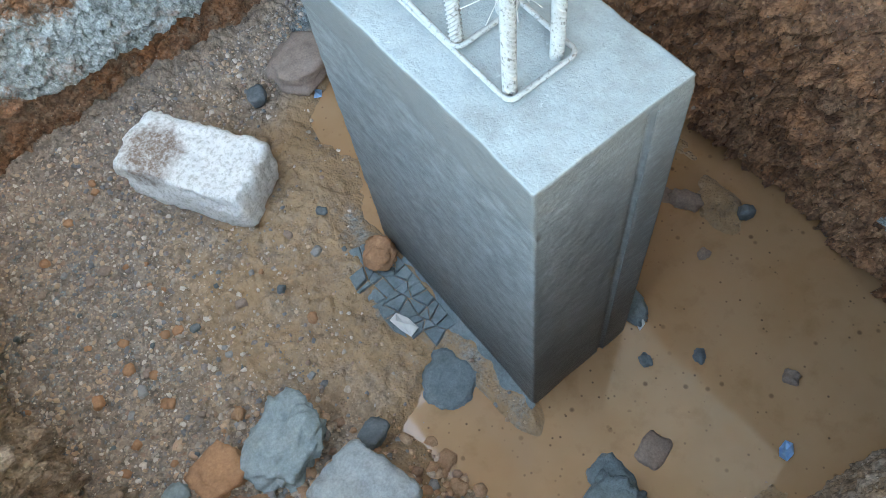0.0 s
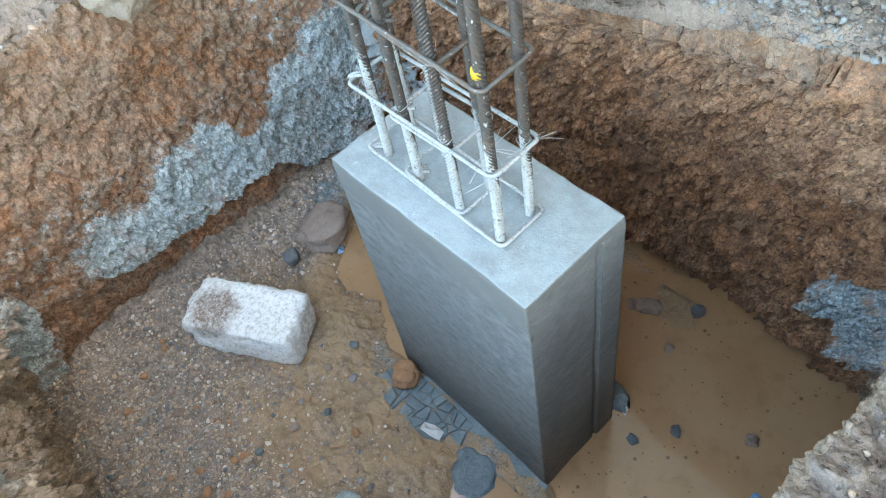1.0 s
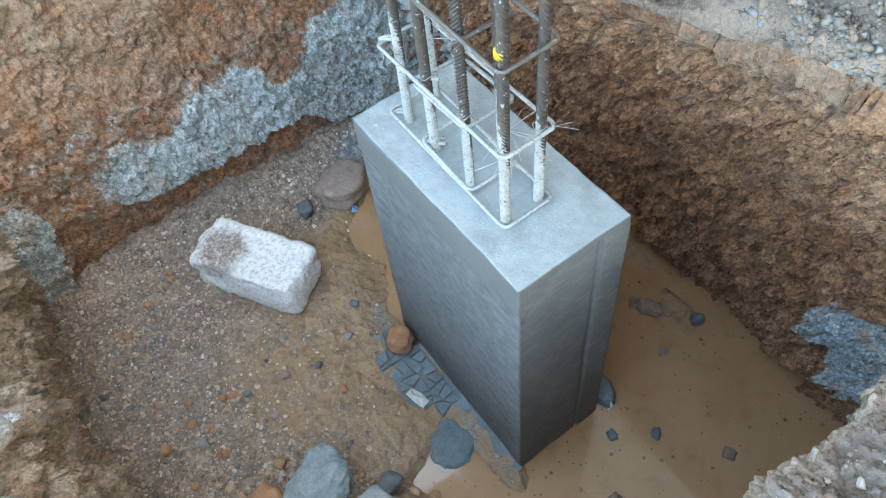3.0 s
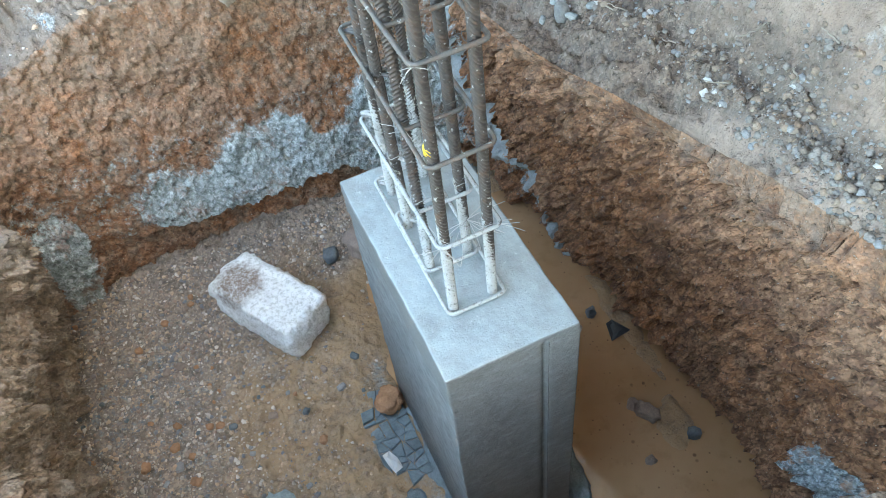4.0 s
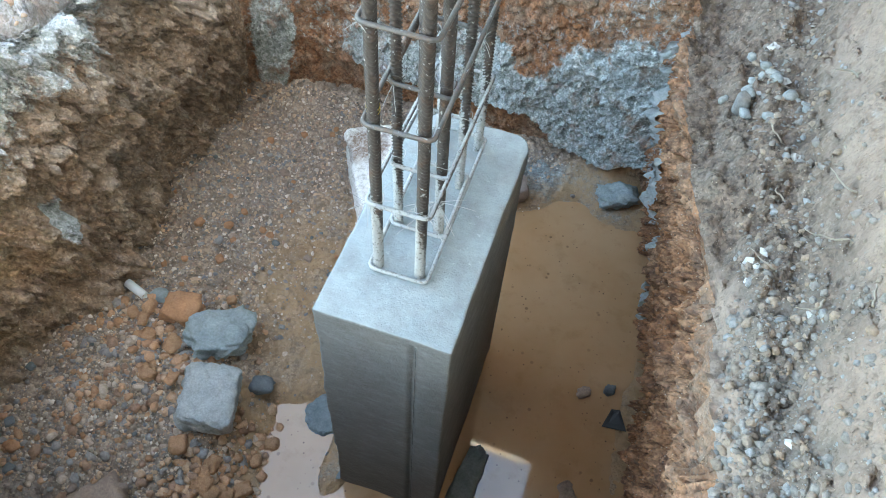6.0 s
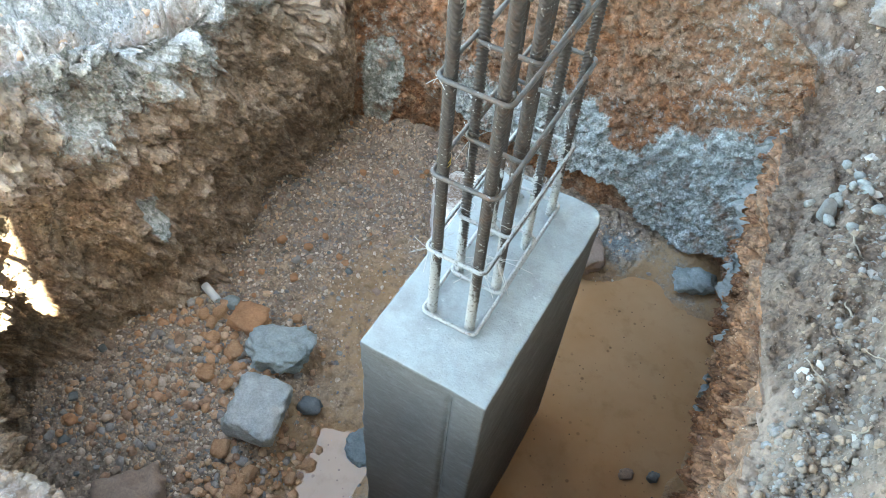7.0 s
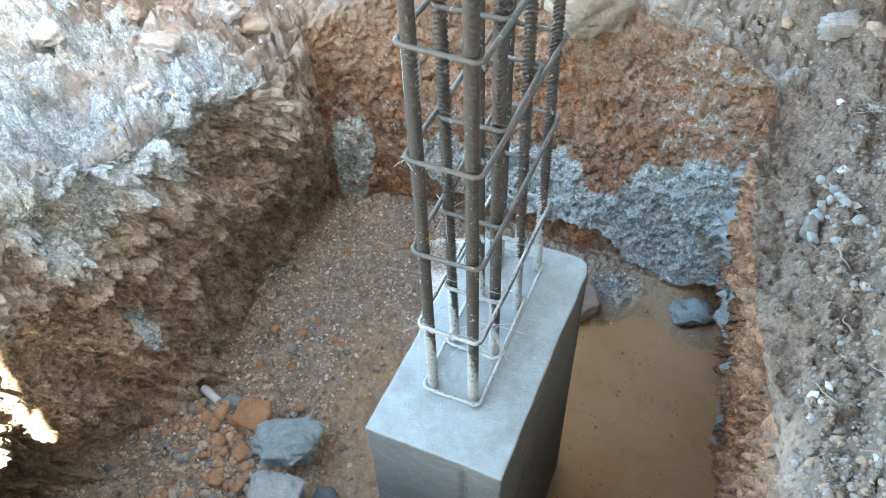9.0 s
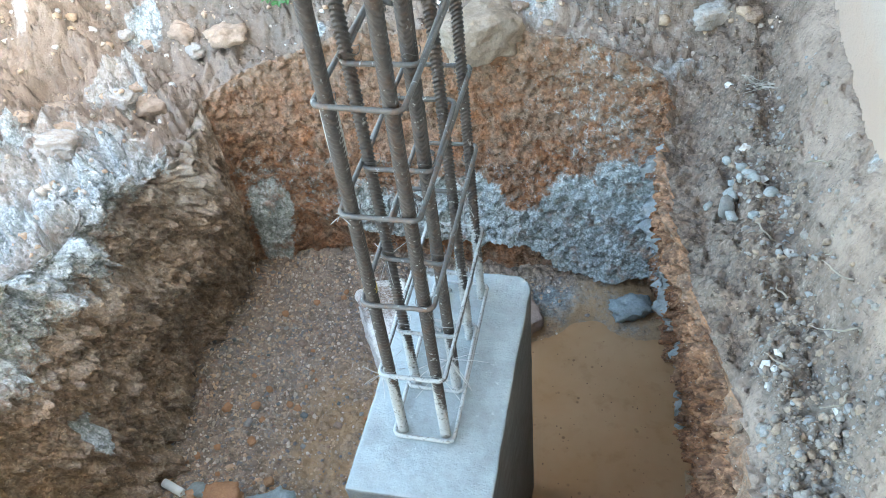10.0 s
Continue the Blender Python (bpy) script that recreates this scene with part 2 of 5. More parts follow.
def concrete(name):
    """Freshly stripped grey concrete: cloudy tone, paler top, faint board marks, pinholes."""
    m, t, b = nodes_of(name)
    g = Graph(t)
    sep = g.put("ShaderNodeSeparateXYZ", Vector=g.co)
    z = sep.outputs["Z"]
    flat = g.put("ShaderNodeMapping", Vector=g.co)
    flat.inputs["Scale"].default_value = (1, 1, 2.6)
    slant = g.put("ShaderNodeMapping", Vector=g.co)     # the rough face was dragged slantwise
    slant.inputs["Rotation"].default_value = (radians(35), 0, 0)
    slant.inputs["Scale"].default_value = (1, 0.75, 1.25)
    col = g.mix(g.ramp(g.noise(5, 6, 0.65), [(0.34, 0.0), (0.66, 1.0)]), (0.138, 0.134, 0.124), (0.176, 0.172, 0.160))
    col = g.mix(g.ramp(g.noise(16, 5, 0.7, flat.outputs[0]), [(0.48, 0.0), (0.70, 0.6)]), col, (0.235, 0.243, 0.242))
    col = g.mix(0.45, col, g.ramp(g.noise(140, 5, 0.8), [(0.25, 0.25), (0.75, 0.75)]), "OVERLAY")
    nr = g.put("ShaderNodeSeparateXYZ", Vector=t.nodes["Geometry"].outputs["Normal"])
    # below the last pour line the west face is rougher and bluish
    rough = g.math("MULTIPLY", g.ramp(g.math("MULTIPLY", nr.outputs["X"], -1.0), [(0.5, 0.0), (0.7, 1.0)]),
                   g.ramp(g.math("MULTIPLY_ADD", g.math("SUBTRACT", g.noise(12, 4), 0.5), 0.03, g.math("SUBTRACT", 1.5, z)), [(0.41, 0.0), (0.43, 1.0)]))
    col = g.mix(rough, col, g.mix(g.ramp(g.noise(26, 7, 0.75, slant.outputs[0]), [(0.38, 0.0), (0.62, 1.0)]), (0.138, 0.138, 0.131), (0.222, 0.225, 0.216)))
    smoothed = g.math("MULTIPLY", g.ramp(g.math("MULTIPLY", nr.outputs["X"], -1.0), [(0.5, 0.0), (0.7, 1.0)]), g.math("SUBTRACT", 1.0, rough))
    col = g.mix(g.math("MULTIPLY", smoothed, 0.8), col, (0.165, 0.162, 0.152))
    # the trowelled top is paler than the sides, in broken patches
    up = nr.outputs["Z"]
    pale_top = g.math("MULTIPLY", g.ramp(up, [(0.6, 0.0), (0.9, 1.0)]), g.ramp(g.noise(11, 8, 0.72), [(0.36, 0.55), (0.60, 1.0)]))
    col = g.mix(pale_top, col, (0.35, 0.385, 0.385))
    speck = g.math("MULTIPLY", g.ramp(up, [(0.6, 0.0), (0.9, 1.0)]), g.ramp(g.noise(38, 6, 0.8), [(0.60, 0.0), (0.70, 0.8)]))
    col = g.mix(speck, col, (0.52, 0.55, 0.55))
    # damp from the water and the pit's shade, both painted as a darker foot
    damp_shade = g.ramp(g.math("MULTIPLY_ADD", g.math("SUBTRACT", g.noise(6, 5), 0.5), 0.35, z), [(0.04, 1.0), (0.42, 0.0)])
    col = g.mix(damp_shade, col, g.mix(1.0, col, (0.55, 0.55, 0.55), "MULTIPLY"))
    pin = g.cells(85)
    holes = g.math("MULTIPLY", g.ramp(pin.outputs["Distance"], [(0.05, 1.0), (0.09, 0.0)]),
                   g.ramp(g.put("ShaderNodeSeparateColor", Color=pin.outputs["Color"]).outputs[0], [(0.90, 0.0), (0.92, 1.0)]))
    col = g.mix(g.math("MULTIPLY", holes, 0.7), col, (0.08, 0.08, 0.08))
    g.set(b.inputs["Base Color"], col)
    g.set(b.inputs["Roughness"], g.math("MULTIPLY_ADD", damp_shade, -0.25, 0.72))
    b.inputs["Specular IOR Level"].default_value = 0.4
    h = g.math("ADD", g.math("MULTIPLY", g.noise(30, 5, 0.6, flat.outputs[0]), 0.6), g.math("MULTIPLY", g.noise(180, 4), 0.2))
    h = g.math("SUBTRACT", h, g.math("MULTIPLY", holes, 0.5))
    g.set(b.inputs["Normal"], g.bump(h, 0.6, 0.012))
    return m


def steel(name, coated_to, bare=(0.088, 0.076, 0.069), rust=(0.13, 0.078, 0.052)):
    """Ribbed bar: dark mill scale with rust, splashed with white cement up to a ragged height."""
    m, t, b = nodes_of(name)
    g = Graph(t)
    z = g.put("ShaderNodeSeparateXYZ", Vector=g.co).outputs["Z"]
    rnd = t.nodes.new("ShaderNodeObjectInfo").outputs["Random"]
    col = g.mix(g.ramp(g.noise(24, 5, 0.7), [(0.52, 0.0), (0.74, 1.0)]), bare, rust)
    col = g.mix(0.4, col, g.ramp(g.noise(200, 3), [(0.3, 0.3), (0.7, 0.7)]), "OVERLAY")
    lift = g.math("MULTIPLY_ADD", rnd, 0.14, coated_to - 0.07)
    nx = g.put("ShaderNodeSeparateXYZ", Vector=t.nodes["Geometry"].outputs["Normal"]).outputs["X"]
    lift = g.math("MULTIPLY_ADD", nx, -0.10, lift)
    fade = g.math("DIVIDE", g.math("SUBTRACT", lift, z), 0.16)
    sp = g.ramp(g.math("ADD", fade, g.math("MULTIPLY", g.math("SUBTRACT", g.noise(55, 5, 0.75), 0.5), 2.0)), [(0.35, 0.0), (0.55, 1.0)])
    sp2 = g.math("MULTIPLY", g.ramp(g.noise(85, 3, 0.6), [(0.64, 0.0), (0.67, 1.0)]), g.ramp(g.math("DIVIDE", z, 4.0), [(coated_to * 0.32, 1.0), (coated_to * 0.43, 0.0)]))
    sp = g.math("MULTIPLY", g.math("MAXIMUM", sp, sp2), g.ramp(g.noise(120, 4, 0.8), [(0.36, 0.15), (0.46, 1.0)]))
    white = g.mix(g.noise(40, 4), (0.50, 0.51, 0.50), (0.30, 0.295, 0.28))
    g.set(b.inputs["Base Color"], g.mix(sp, col, white))
    g.set(b.inputs["Metallic"], g.math("MULTIPLY_ADD", sp, -0.35, 0.35))
    g.set(b.inputs["Roughness"], g.math("MULTIPLY_ADD", sp, 0.35, 0.5))
    g.set(b.inputs["Normal"], g.bump(g.noise(240, 4, 0.7), 0.35, 0.003))
    return m


def muddy_water():
    """Still brown water, too muddy to see through, with drifting silt."""
    m, t, b = nodes_of("muddy_water")
    g = Graph(t)
    col = g.mix(g.ramp(g.noise(2.2, 4), [(0.35, 0.0), (0.65, 1.0)]), (0.36, 0.205, 0.10), (0.42, 0.26, 0.145))
    col = g.mix(g.ramp(g.noise(11, 5, 0.6), [(0.54, 0.0), (0.72, 0.5)]), col, (0.27, 0.15, 0.07))
    drift = g.ramp(g.noise(4, 3), [(0.40, 0.15), (0.58, 1.0)])
    v = g.cells(24)
    spot = g.math("MULTIPLY", g.ramp(v.outputs["Distance"], [(0.10, 1.0), (0.22, 0.0)]),
                  g.ramp(g.put("ShaderNodeSeparateColor", Color=v.outputs["Color"]).outputs[0], [(0.76, 0.0), (0.80, 1.0)]))
    col = g.mix(g.math("MULTIPLY", g.math("MULTIPLY", spot, 0.8), drift), col, (0.12, 0.07, 0.04))
    v = g.cells(55)
    spot = g.math("MULTIPLY", g.ramp(v.outputs["Distance"], [(0.10, 1.0), (0.26, 0.0)]),
                  g.ramp(g.put("ShaderNodeSeparateColor", Color=v.outputs["Color"]).outputs[0], [(0.80, 0.0), (0.84, 1.0)]))
    col = g.mix(g.math("MULTIPLY", g.math("MULTIPLY", spot, 0.85), drift), col, (0.09, 0.055, 0.035))
    g.set(b.inputs["Base Color"], col)
    b.inputs["Roughness"].default_value = 0.04
    b.inputs["IOR"].default_value = 1.5
    b.inputs["Specular IOR Level"].default_value = 0.6
    g.set(b.inputs["Normal"], g.bump(g.noise(3.5, 2), 0.02, 0.02))
    return m


def plain(name, c, rough=0.6, metal=0.0, c2=None, scale=40):
    m, t, b = nodes_of(name)
    g = Graph(t)
    g.set(b.inputs["Base Color"], g.mix(g.noise(scale, 4), c, c2 or tuple(v * 0.7 for v in c)))
    b.inputs["Roughness"].default_value = rough
    b.inputs["Metallic"].default_value = metal
    return m


CONCRETE = concrete("grey_concrete")
WATER = muddy_water()
BAR = steel("cement_splashed_rebar", 1.49)
TIE = steel("cement_splashed_stirrup", 1.64, (0.15, 0.14, 0.13), (0.20, 0.105, 0.06))
WHITE_BLOCK = stony("whitewashed_rough_concrete", (0.62, 0.64, 0.63), (0.42, 0.43, 0.42), 0.9, 1.0, 0.3, 0.9)
MORTAR = stony("wet_grey_mortar", (0.235, 0.28, 0.28), (0.34, 0.385, 0.385), 0.6, 0.9, 0.4, 0.6)
MORTAR_PALE = stony("pale_grey_mortar", (0.42, 0.44, 0.425), (0.32, 0.335, 0.325), 0.85, 1.0, 0.3, 0.5)
CLAY = stony("brown_clay_lump", (0.46, 0.25, 0.135), (0.34, 0.18, 0.095), 0.95, 0.8)
STONE_BROWN = stony("brown_grey_stone", (0.27, 0.20, 0.16), (0.36, 0.27, 0.21), 0.85)
MORTAR_WET = stony("sodden_grey_mortar", (0.13, 0.165, 0.175), (0.22, 0.26, 0.27), 0.4, 0.9, 0.45, 0.6)
STONE_DARK = stony("dark_blue_grey_stone", (0.12, 0.135, 0.14), (0.19, 0.205, 0.21), 0.7)
STONE_UMBER = stony("damp_umber_stone", (0.29, 0.215, 0.175), (0.36, 0.275, 0.225), 0.85)
STONE_GREY = stony("pale_grey_stone", (0.34, 0.335, 0.32), (0.24, 0.23, 0.22), 0.85)


def whitewash():
    m, t, b = nodes_of("weathered_whitewash")
    g = Graph(t)
    z = g.put("ShaderNodeSeparateXYZ", Vector=g.co).outputs["Z"]
    col = g.mix(g.ramp(g.noise(3.5, 5, 0.7), [(0.42, 0.0), (0.6, 1.0)]), (0.44, 0.48, 0.49), (0.46, 0.385, 0.33))
    col = g.mix(g.ramp(g.noise(16, 6, 0.75), [(0.5, 0.0), (0.68, 0.6)]), col, (0.52, 0.47, 0.42))
    low = g.ramp(g.math("MULTIPLY_ADD", g.math("SUBTRACT", g.noise(7, 6, 0.7), 0.5), 0.5, g.math("SUBTRACT", z, 1.3)), [(0.40, 1.0), (0.74, 0.0)])
    g.set(b.inputs["Base Color"], g.mix(low, col, (0.46, 0.345, 0.275)))
    b.inputs["Roughness"].default_value = 0.95
    g.set(b.inputs["Normal"], g.bump(g.noise(40, 6, 0.7), 0.6, 0.02))
    return m


HOUSE_WALL = whitewash()


# ---- building helpers ----
def mesh_from(name, verts, faces, material=None, flat=False):
    me = bpy.data.meshes.new(name)
    me.from_pydata([tuple(v) for v in verts], [], faces)
    if not flat:
        me.polygons.foreach_set("use_smooth", [True] * len(me.polygons))
    if material:
        me.materials.append(material)
    me.update()
    return me


def sheet(name, grid, material, attrs=None):
    """A smooth mesh from a grid of points (rows, columns, 3), with one float attribute for each name in attrs."""
    r, c = grid.shape[:2]
    me = bpy.data.meshes.new(name)
    n = (r - 1) * (c - 1)
    a = (np.arange(r - 1)[:, None] * c + np.arange(c - 1)[None]).ravel()
    quads = np.stack([a, a + 1, a + c + 1, a + c], 1).astype(np.int32)
    me.vertices.add(r * c)
    me.vertices.foreach_set("co", grid.reshape(-1).astype(np.float32))
    me.loops.add(4 * n)
    me.loops.foreach_set("vertex_index", quads.ravel())
    me.polygons.add(n)
    me.polygons.foreach_set("loop_start", np.arange(0, 4 * n, 4, dtype=np.int32))
    me.polygons.foreach_set("use_smooth", np.ones(n, bool))
    me.update(calc_edges=True)
    me.validate()
    for key, v in (attrs or {}).items():
        at = me.attributes.new(key, "FLOAT", "POINT")
        at.data.foreach_set("value", v.ravel().astype(np.float32))
    me.materials.append(material)
    return new(name, me)


def part(name, me, parent, label="", m=None):
    """A mesh (or bmesh and material made into one) as ONE object under a thing or a part."""
    ob = new(name, me)
    ob.parent = parent
    if m is not None:
        ob.matrix_basis = m
    if label:
        ob["label"] = label
    return ob


def empty(name, x, y, z, label, category, group=""):
    ob = new(name)
    ob.empty_display_size = 0.05
    ob.location = (x, y, z)
    return tagged(ob, label, category, group)


def rough_lump(name, size, material, seed, blocky=0.0, lump=0.12, fine=0.04, detail=4):
    """A stone or clod: a sphere pulled towards a box, then broken up at two scales. Its base lies at z = 0."""
    bm = bmesh.new()
    bmesh.ops.create_icosphere(bm, subdivisions=detail, radius=1.0)
    p = np.array([v.co for v in bm.verts])
    cube = p / np.abs(p).max(1, keepdims=True)
    p = p * (1 - blocky) + cube * blocky
    n = p / np.linalg.norm(p, axis=1, keepdims=True)
    off = seed * 7.31
    r = 1 + lump * fbm(p + off, 1.3, 3, seed) + fine * 0.7 * (clods(p + off, 3.0, seed) * 2 - 0.8) + fine * 0.6 * fbm(p + off, 5, 4, seed + 3, 0.6) + fine * 0.35 * chunks(p + off, 3.6, seed + 9)
    p = (p * r[:, None]) * (np.array(size) / 2)
    low = -0.42 * size[2]
    p[:, 2] = np.where(p[:, 2] < low, low + (p[:, 2] - low) * 0.15, p[:, 2])
    p[:, 2] -= p[:, 2].min()
    for v, q in zip(bm.verts, p):
        v.co = q
    me = bpy.data.meshes.new(name)
    bm.to_mesh(me)
    bm.free()
    me.polygons.foreach_set("use_smooth", [True] * len(me.polygons))
    me.materials.append(material)
    return me


def tube(points, radius, sides=10, closed=False):
    """Verts and faces of a round bar along points; radius may be one number or one for each point."""
    pts = [Vector(p) for p in points]
    n = len(pts)
    rad = radius if hasattr(radius, "__len__") else [radius] * n
    verts, faces = [], []
    ref = None
    for i, p in enumerate(pts):
        a = pts[(i - 1) % n] if closed or i else pts[i]
        b = pts[(i + 1) % n] if closed or i < n - 1 else pts[i]
        d = (b - a).normalized()
        if ref is None:
            ref = d.orthogonal().normalized()
        ref = (ref - d * ref.dot(d)).normalized()
        w = d.cross(ref)
        for k in range(sides):
            th = 2 * math.pi * k / sides
            verts.append(p + (ref * math.cos(th) + w * math.sin(th)) * rad[i])
    rings = n if closed else n - 1
    for i in range(rings):
        j = (i + 1) % n
        for k in range(sides):
            q = (k + 1) % sides
            faces.append((i * sides + k, i * sides + q, j * sides + q, j * sides + k))
    if not closed:
        faces.append(tuple(range(sides - 1, -1, -1)))
        faces.append(tuple((n - 1) * sides + k for k in range(sides)))
    return verts, faces


def joined(name, pieces, material):
    """One mesh of several (verts, faces)."""
    vs, fs = [], []
    for v, f in pieces:
        o = len(vs)
        vs += list(v)
        fs += [tuple(i + o for i in q) for q in f]
    return mesh_from(name, vs, fs, material)


# ---- the pit ----
# Round the pit: foot of the wall (x, y), its rim (x, y) and the rim's height.
RING = [
    (-1.20, -0.62, -0.90, -0.60, 1.12), (-0.70, -0.68, -0.55, -0.68, 1.20), (0.00, -0.70, 0.00, -0.67, 1.25),
    (0.60, -0.70, 0.50, -0.66, 1.26), (0.97, -0.67, 0.90, -0.64, 1.28),
    (1.03, -0.35, 0.94, -0.35, 1.31), (1.06, 0.10, 0.90, 0.10, 1.28), (1.02, 0.60, 0.845, 0.60, 1.21),
    (0.97, 1.05, 0.775, 1.05, 1.15), (0.89, 1.40, 0.72, 1.40, 1.16), (0.79, 1.71, 0.705, 1.72, 1.26),
    (0.42, 1.76, 0.40, 1.84, 1.32), (0.00, 1.76, 0.00, 1.86, 1.32), (-0.50, 1.75, -0.50, 1.86, 1.28),
    (-0.95, 1.74, -0.95, 1.82, 1.16), (-1.18, 1.66, -1.17, 1.68, 1.06),
    (-1.22, 1.34, -1.14, 1.34, 1.02), (-1.22, 1.04, -1.28, 1.04, 1.10), (-1.17, 0.72, -1.22, 0.72, 1.16),
    (-1.13, 0.40, -1.30, 0.40, 1.27), (-1.18, 0.02, -1.34, 0.05, 1.27), (-1.48, -0.35, -1.25, -0.33, 1.12),
]
COLS = 1400


def ring_line():
    """The ring as COLS even steps: the five numbers, the outward direction, and the number of the stretch."""
    k = np.array(RING)
    n = len(k)
    fine = []
    for i in range(n):
        p0, p1, p2, p3 = k[i - 1], k[i], k[(i + 1) % n], k[(i + 2) % n]
        for u in np.linspace(0, 1, 40, endpoint=False):
            c = 0.5 * (2 * p1 + (p2 - p0) * u + (2 * p0 - 5 * p1 + 4 * p2 - p3) * u * u + (3 * p1 - p0 - 3 * p2 + p3) * u ** 3)
            straight = p1 + (p2 - p1) * u
            fine.append(np.r_[0.45 * c + 0.55 * straight, i + u])
    fine = np.array(fine + [np.r_[k[0], n]])
    mid = (fine[:, 0:2] + fine[:, 2:4]) / 2
    s = np.r_[0, np.cumsum(np.linalg.norm(np.diff(mid, axis=0), axis=1))]
    at = np.linspace(0, s[-1], COLS + 1)
    line = np.stack([np.interp(at, s, fine[:, j]) for j in range(6)], 1)
    mid = (line[:, 0:2] + line[:, 2:4]) / 2
    wide = 110
    t = np.stack([np.roll(mid[:-1], -wide, 0) - np.roll(mid[:-1], wide, 0)], 0)[0]
    t /= np.linalg.norm(t, axis=1, keepdims=True)
    out = np.stack([t[:, 1], -t[:, 0]], 1)
    return line, np.r_[out, out[:1]]


def side_weight(stretch, a, b, soft=0.8):
    """1 on the stretches a to b of the ring, fading over soft."""
    return smooth(a - soft, a + soft * 0.2, stretch) * (1 - smooth(b - soft * 0.2, b + soft, stretch))


line, outward = ring_line()
stretch = line[:, 5]
west = np.maximum(side_weight(stretch, 15.5, 22.5), 1 - smooth(0.3, 1.0, stretch))
east = side_weight(stretch, 4.3, 9.8)
north = side_weight(stretch, 10.2, 15.0)


def ground_rise(xy):
    """How far the ground stands above the rim, out from it: steep spoil to the east, a bank to the north."""
    x, y = xy[:, 0], xy[:, 1]
    e = (smooth(0.80, 1.02, x) * 0.16 + smooth(1.03, 1.21, x) * 0.28) * smooth(-1.3, -0.4, y)
    nn = smooth(1.82, 2.30, y) * 0.42 + np.clip(y - 2.2, 0, 6) * 0.15
    w = np.clip(-1.25 - x, 0, 1.2) * 0.28
    return np.maximum(np.maximum(e, nn), w)


def build_pit():
    rows = 212
    v = np.linspace(-0.06, 1, rows)
    foot, rim, rz = line[:, 0:2], line[:, 2:4], line[:, 4]
    grids = []
    for u in v:
        bulge = math.sin(math.pi * max(0, u)) * 0.01 + math.sin(math.pi * max(0, u) ** 1.4) * 0.06 * west
        p = foot + (rim - foot) * max(u, 0) ** 1.15 - outward * bulge[:, None]
        grids.append(np.c_[p, u * rz])
    reach = np.r_[np.linspace(0.007, 1.25, 180), 1.25 * 1.18 ** np.arange(1, 27)]
    for d in reach:
        p = rim + outward * d
        grids.append(np.c_[p, rz * (1 - smooth(0.5, 3.0, d)) + 1.25 * smooth(0.5, 3.0, d)])
    g = np.array(grids)
    r, c = g.shape[:2]
    flat = g.reshape(-1, 3)
    row = np.repeat(np.arange(r), c)
    col = np.tile(np.arange(c), r)
    over = row >= rows
    d = np.where(over, np.r_[np.zeros(rows), reach][row], 0)
    flat[:, 2] += np.where(over, ground_rise(flat[:, :2]), 0)
    # up-and-out direction turns over the rim
    tip = smooth(-0.10, 0.10, np.where(over, d, (flat[:, 2] - line[col, 4])))
    nrm = np.c_[-outward[col] * (1 - tip)[:, None], tip]
    nrm /= np.linalg.norm(nrm, axis=1, keepdims=True)
    W, E, N = west[col], east[col], north[col]
    S = 1 - np.clip(W + E + N, 0, 1)
    near = 1 - smooth(1.0, 4.0, d)
    tilted = flat.copy()
    tilted[:, 2] = flat[:, 2] * 2.4 + flat[:, 1] * 0.8       # spade marks run slanting along the east wall
    disp = (0.030 + 0.035 * W) * fbm(flat, 2.6, 3, 1) + 0.024 * (clods(flat, 4.2, 2) - 0.45) + 0.085 * W * fbm(flat * (1, 1, 0.8), 3.1, 3, 91, 0.55)
    disp += (0.012 + 0.008 * W + 0.020 * tip * (1 - 0.6 * S) * (1 - 0.7 * E)) * (clods(flat, 11, 3) - 0.45) + 0.07 * tip * np.maximum(N, W) * (clods(flat, 3.5, 31) - 0.4) + E * 0.026 * fbm(tilted, 6, 3, 4)
    disp += 0.014 * (clods(flat, 28, 10) - 0.4) + (0.009 + 0.006 * W) * fbm(flat, 26, 3, 5) + 0.008 * tip * (0.4 + 0.6 * (1 - E)) * (clods(flat, 24, 6) - 0.4)
    disp += (0.006 + 0.034 * W + 0.026 * tip * np.maximum(N, W) + 0.012 * tip * S) * chunks(flat, 7, 51)
    calm = 1 - 0.75 * np.maximum(E, S)
    disp += (0.007 + 0.011 * W + 0.008 * tip * calm) * chunks(flat, 17, 52) + 0.006 * W * (clods(flat, 17, 56) - 0.45) + 0.010 * W * (clods(flat, 40, 57) - 0.45)
    disp += (0.005 + 0.004 * tip + 0.006 * W) * chunks(flat, 42, 53) + E * 0.036 * (1 - 0.85 * tip) * chunks(tilted, 8, 54) + E * (1 - tip) * 0.018 * chunks(flat * (1, 1, 1.6), 18, 58) + 0.0022 * chunks(flat, 85, 55)
    disp *= near * (1 - 0.35 * E * smooth(1.08, 1.18, flat[:, 0]))
    z, x, y = flat[:, 2], flat[:, 0], flat[:, 1]
    wob = 0.06 * fbm(flat, 5, 4, 8)
    # cement splashed on the walls
    low = np.interp(x, [-1.0, -0.7, -0.4, 0.04, 0.18, 0.25, 0.35, 0.5, 0.77], [0.40, 0.34, 0.28, 0.29, 0.30, 0.22, 0.14, 0.13, 0.21]) + 0.7 * wob
    high = np.interp(x, [-1.0, -0.66, -0.37, -0.05, 0.2, 0.43, 0.62, 0.7], [0.55, 0.61, 0.63, 0.66, 0.63, 0.78, 0.98, 1.08]) + wob * 2.2
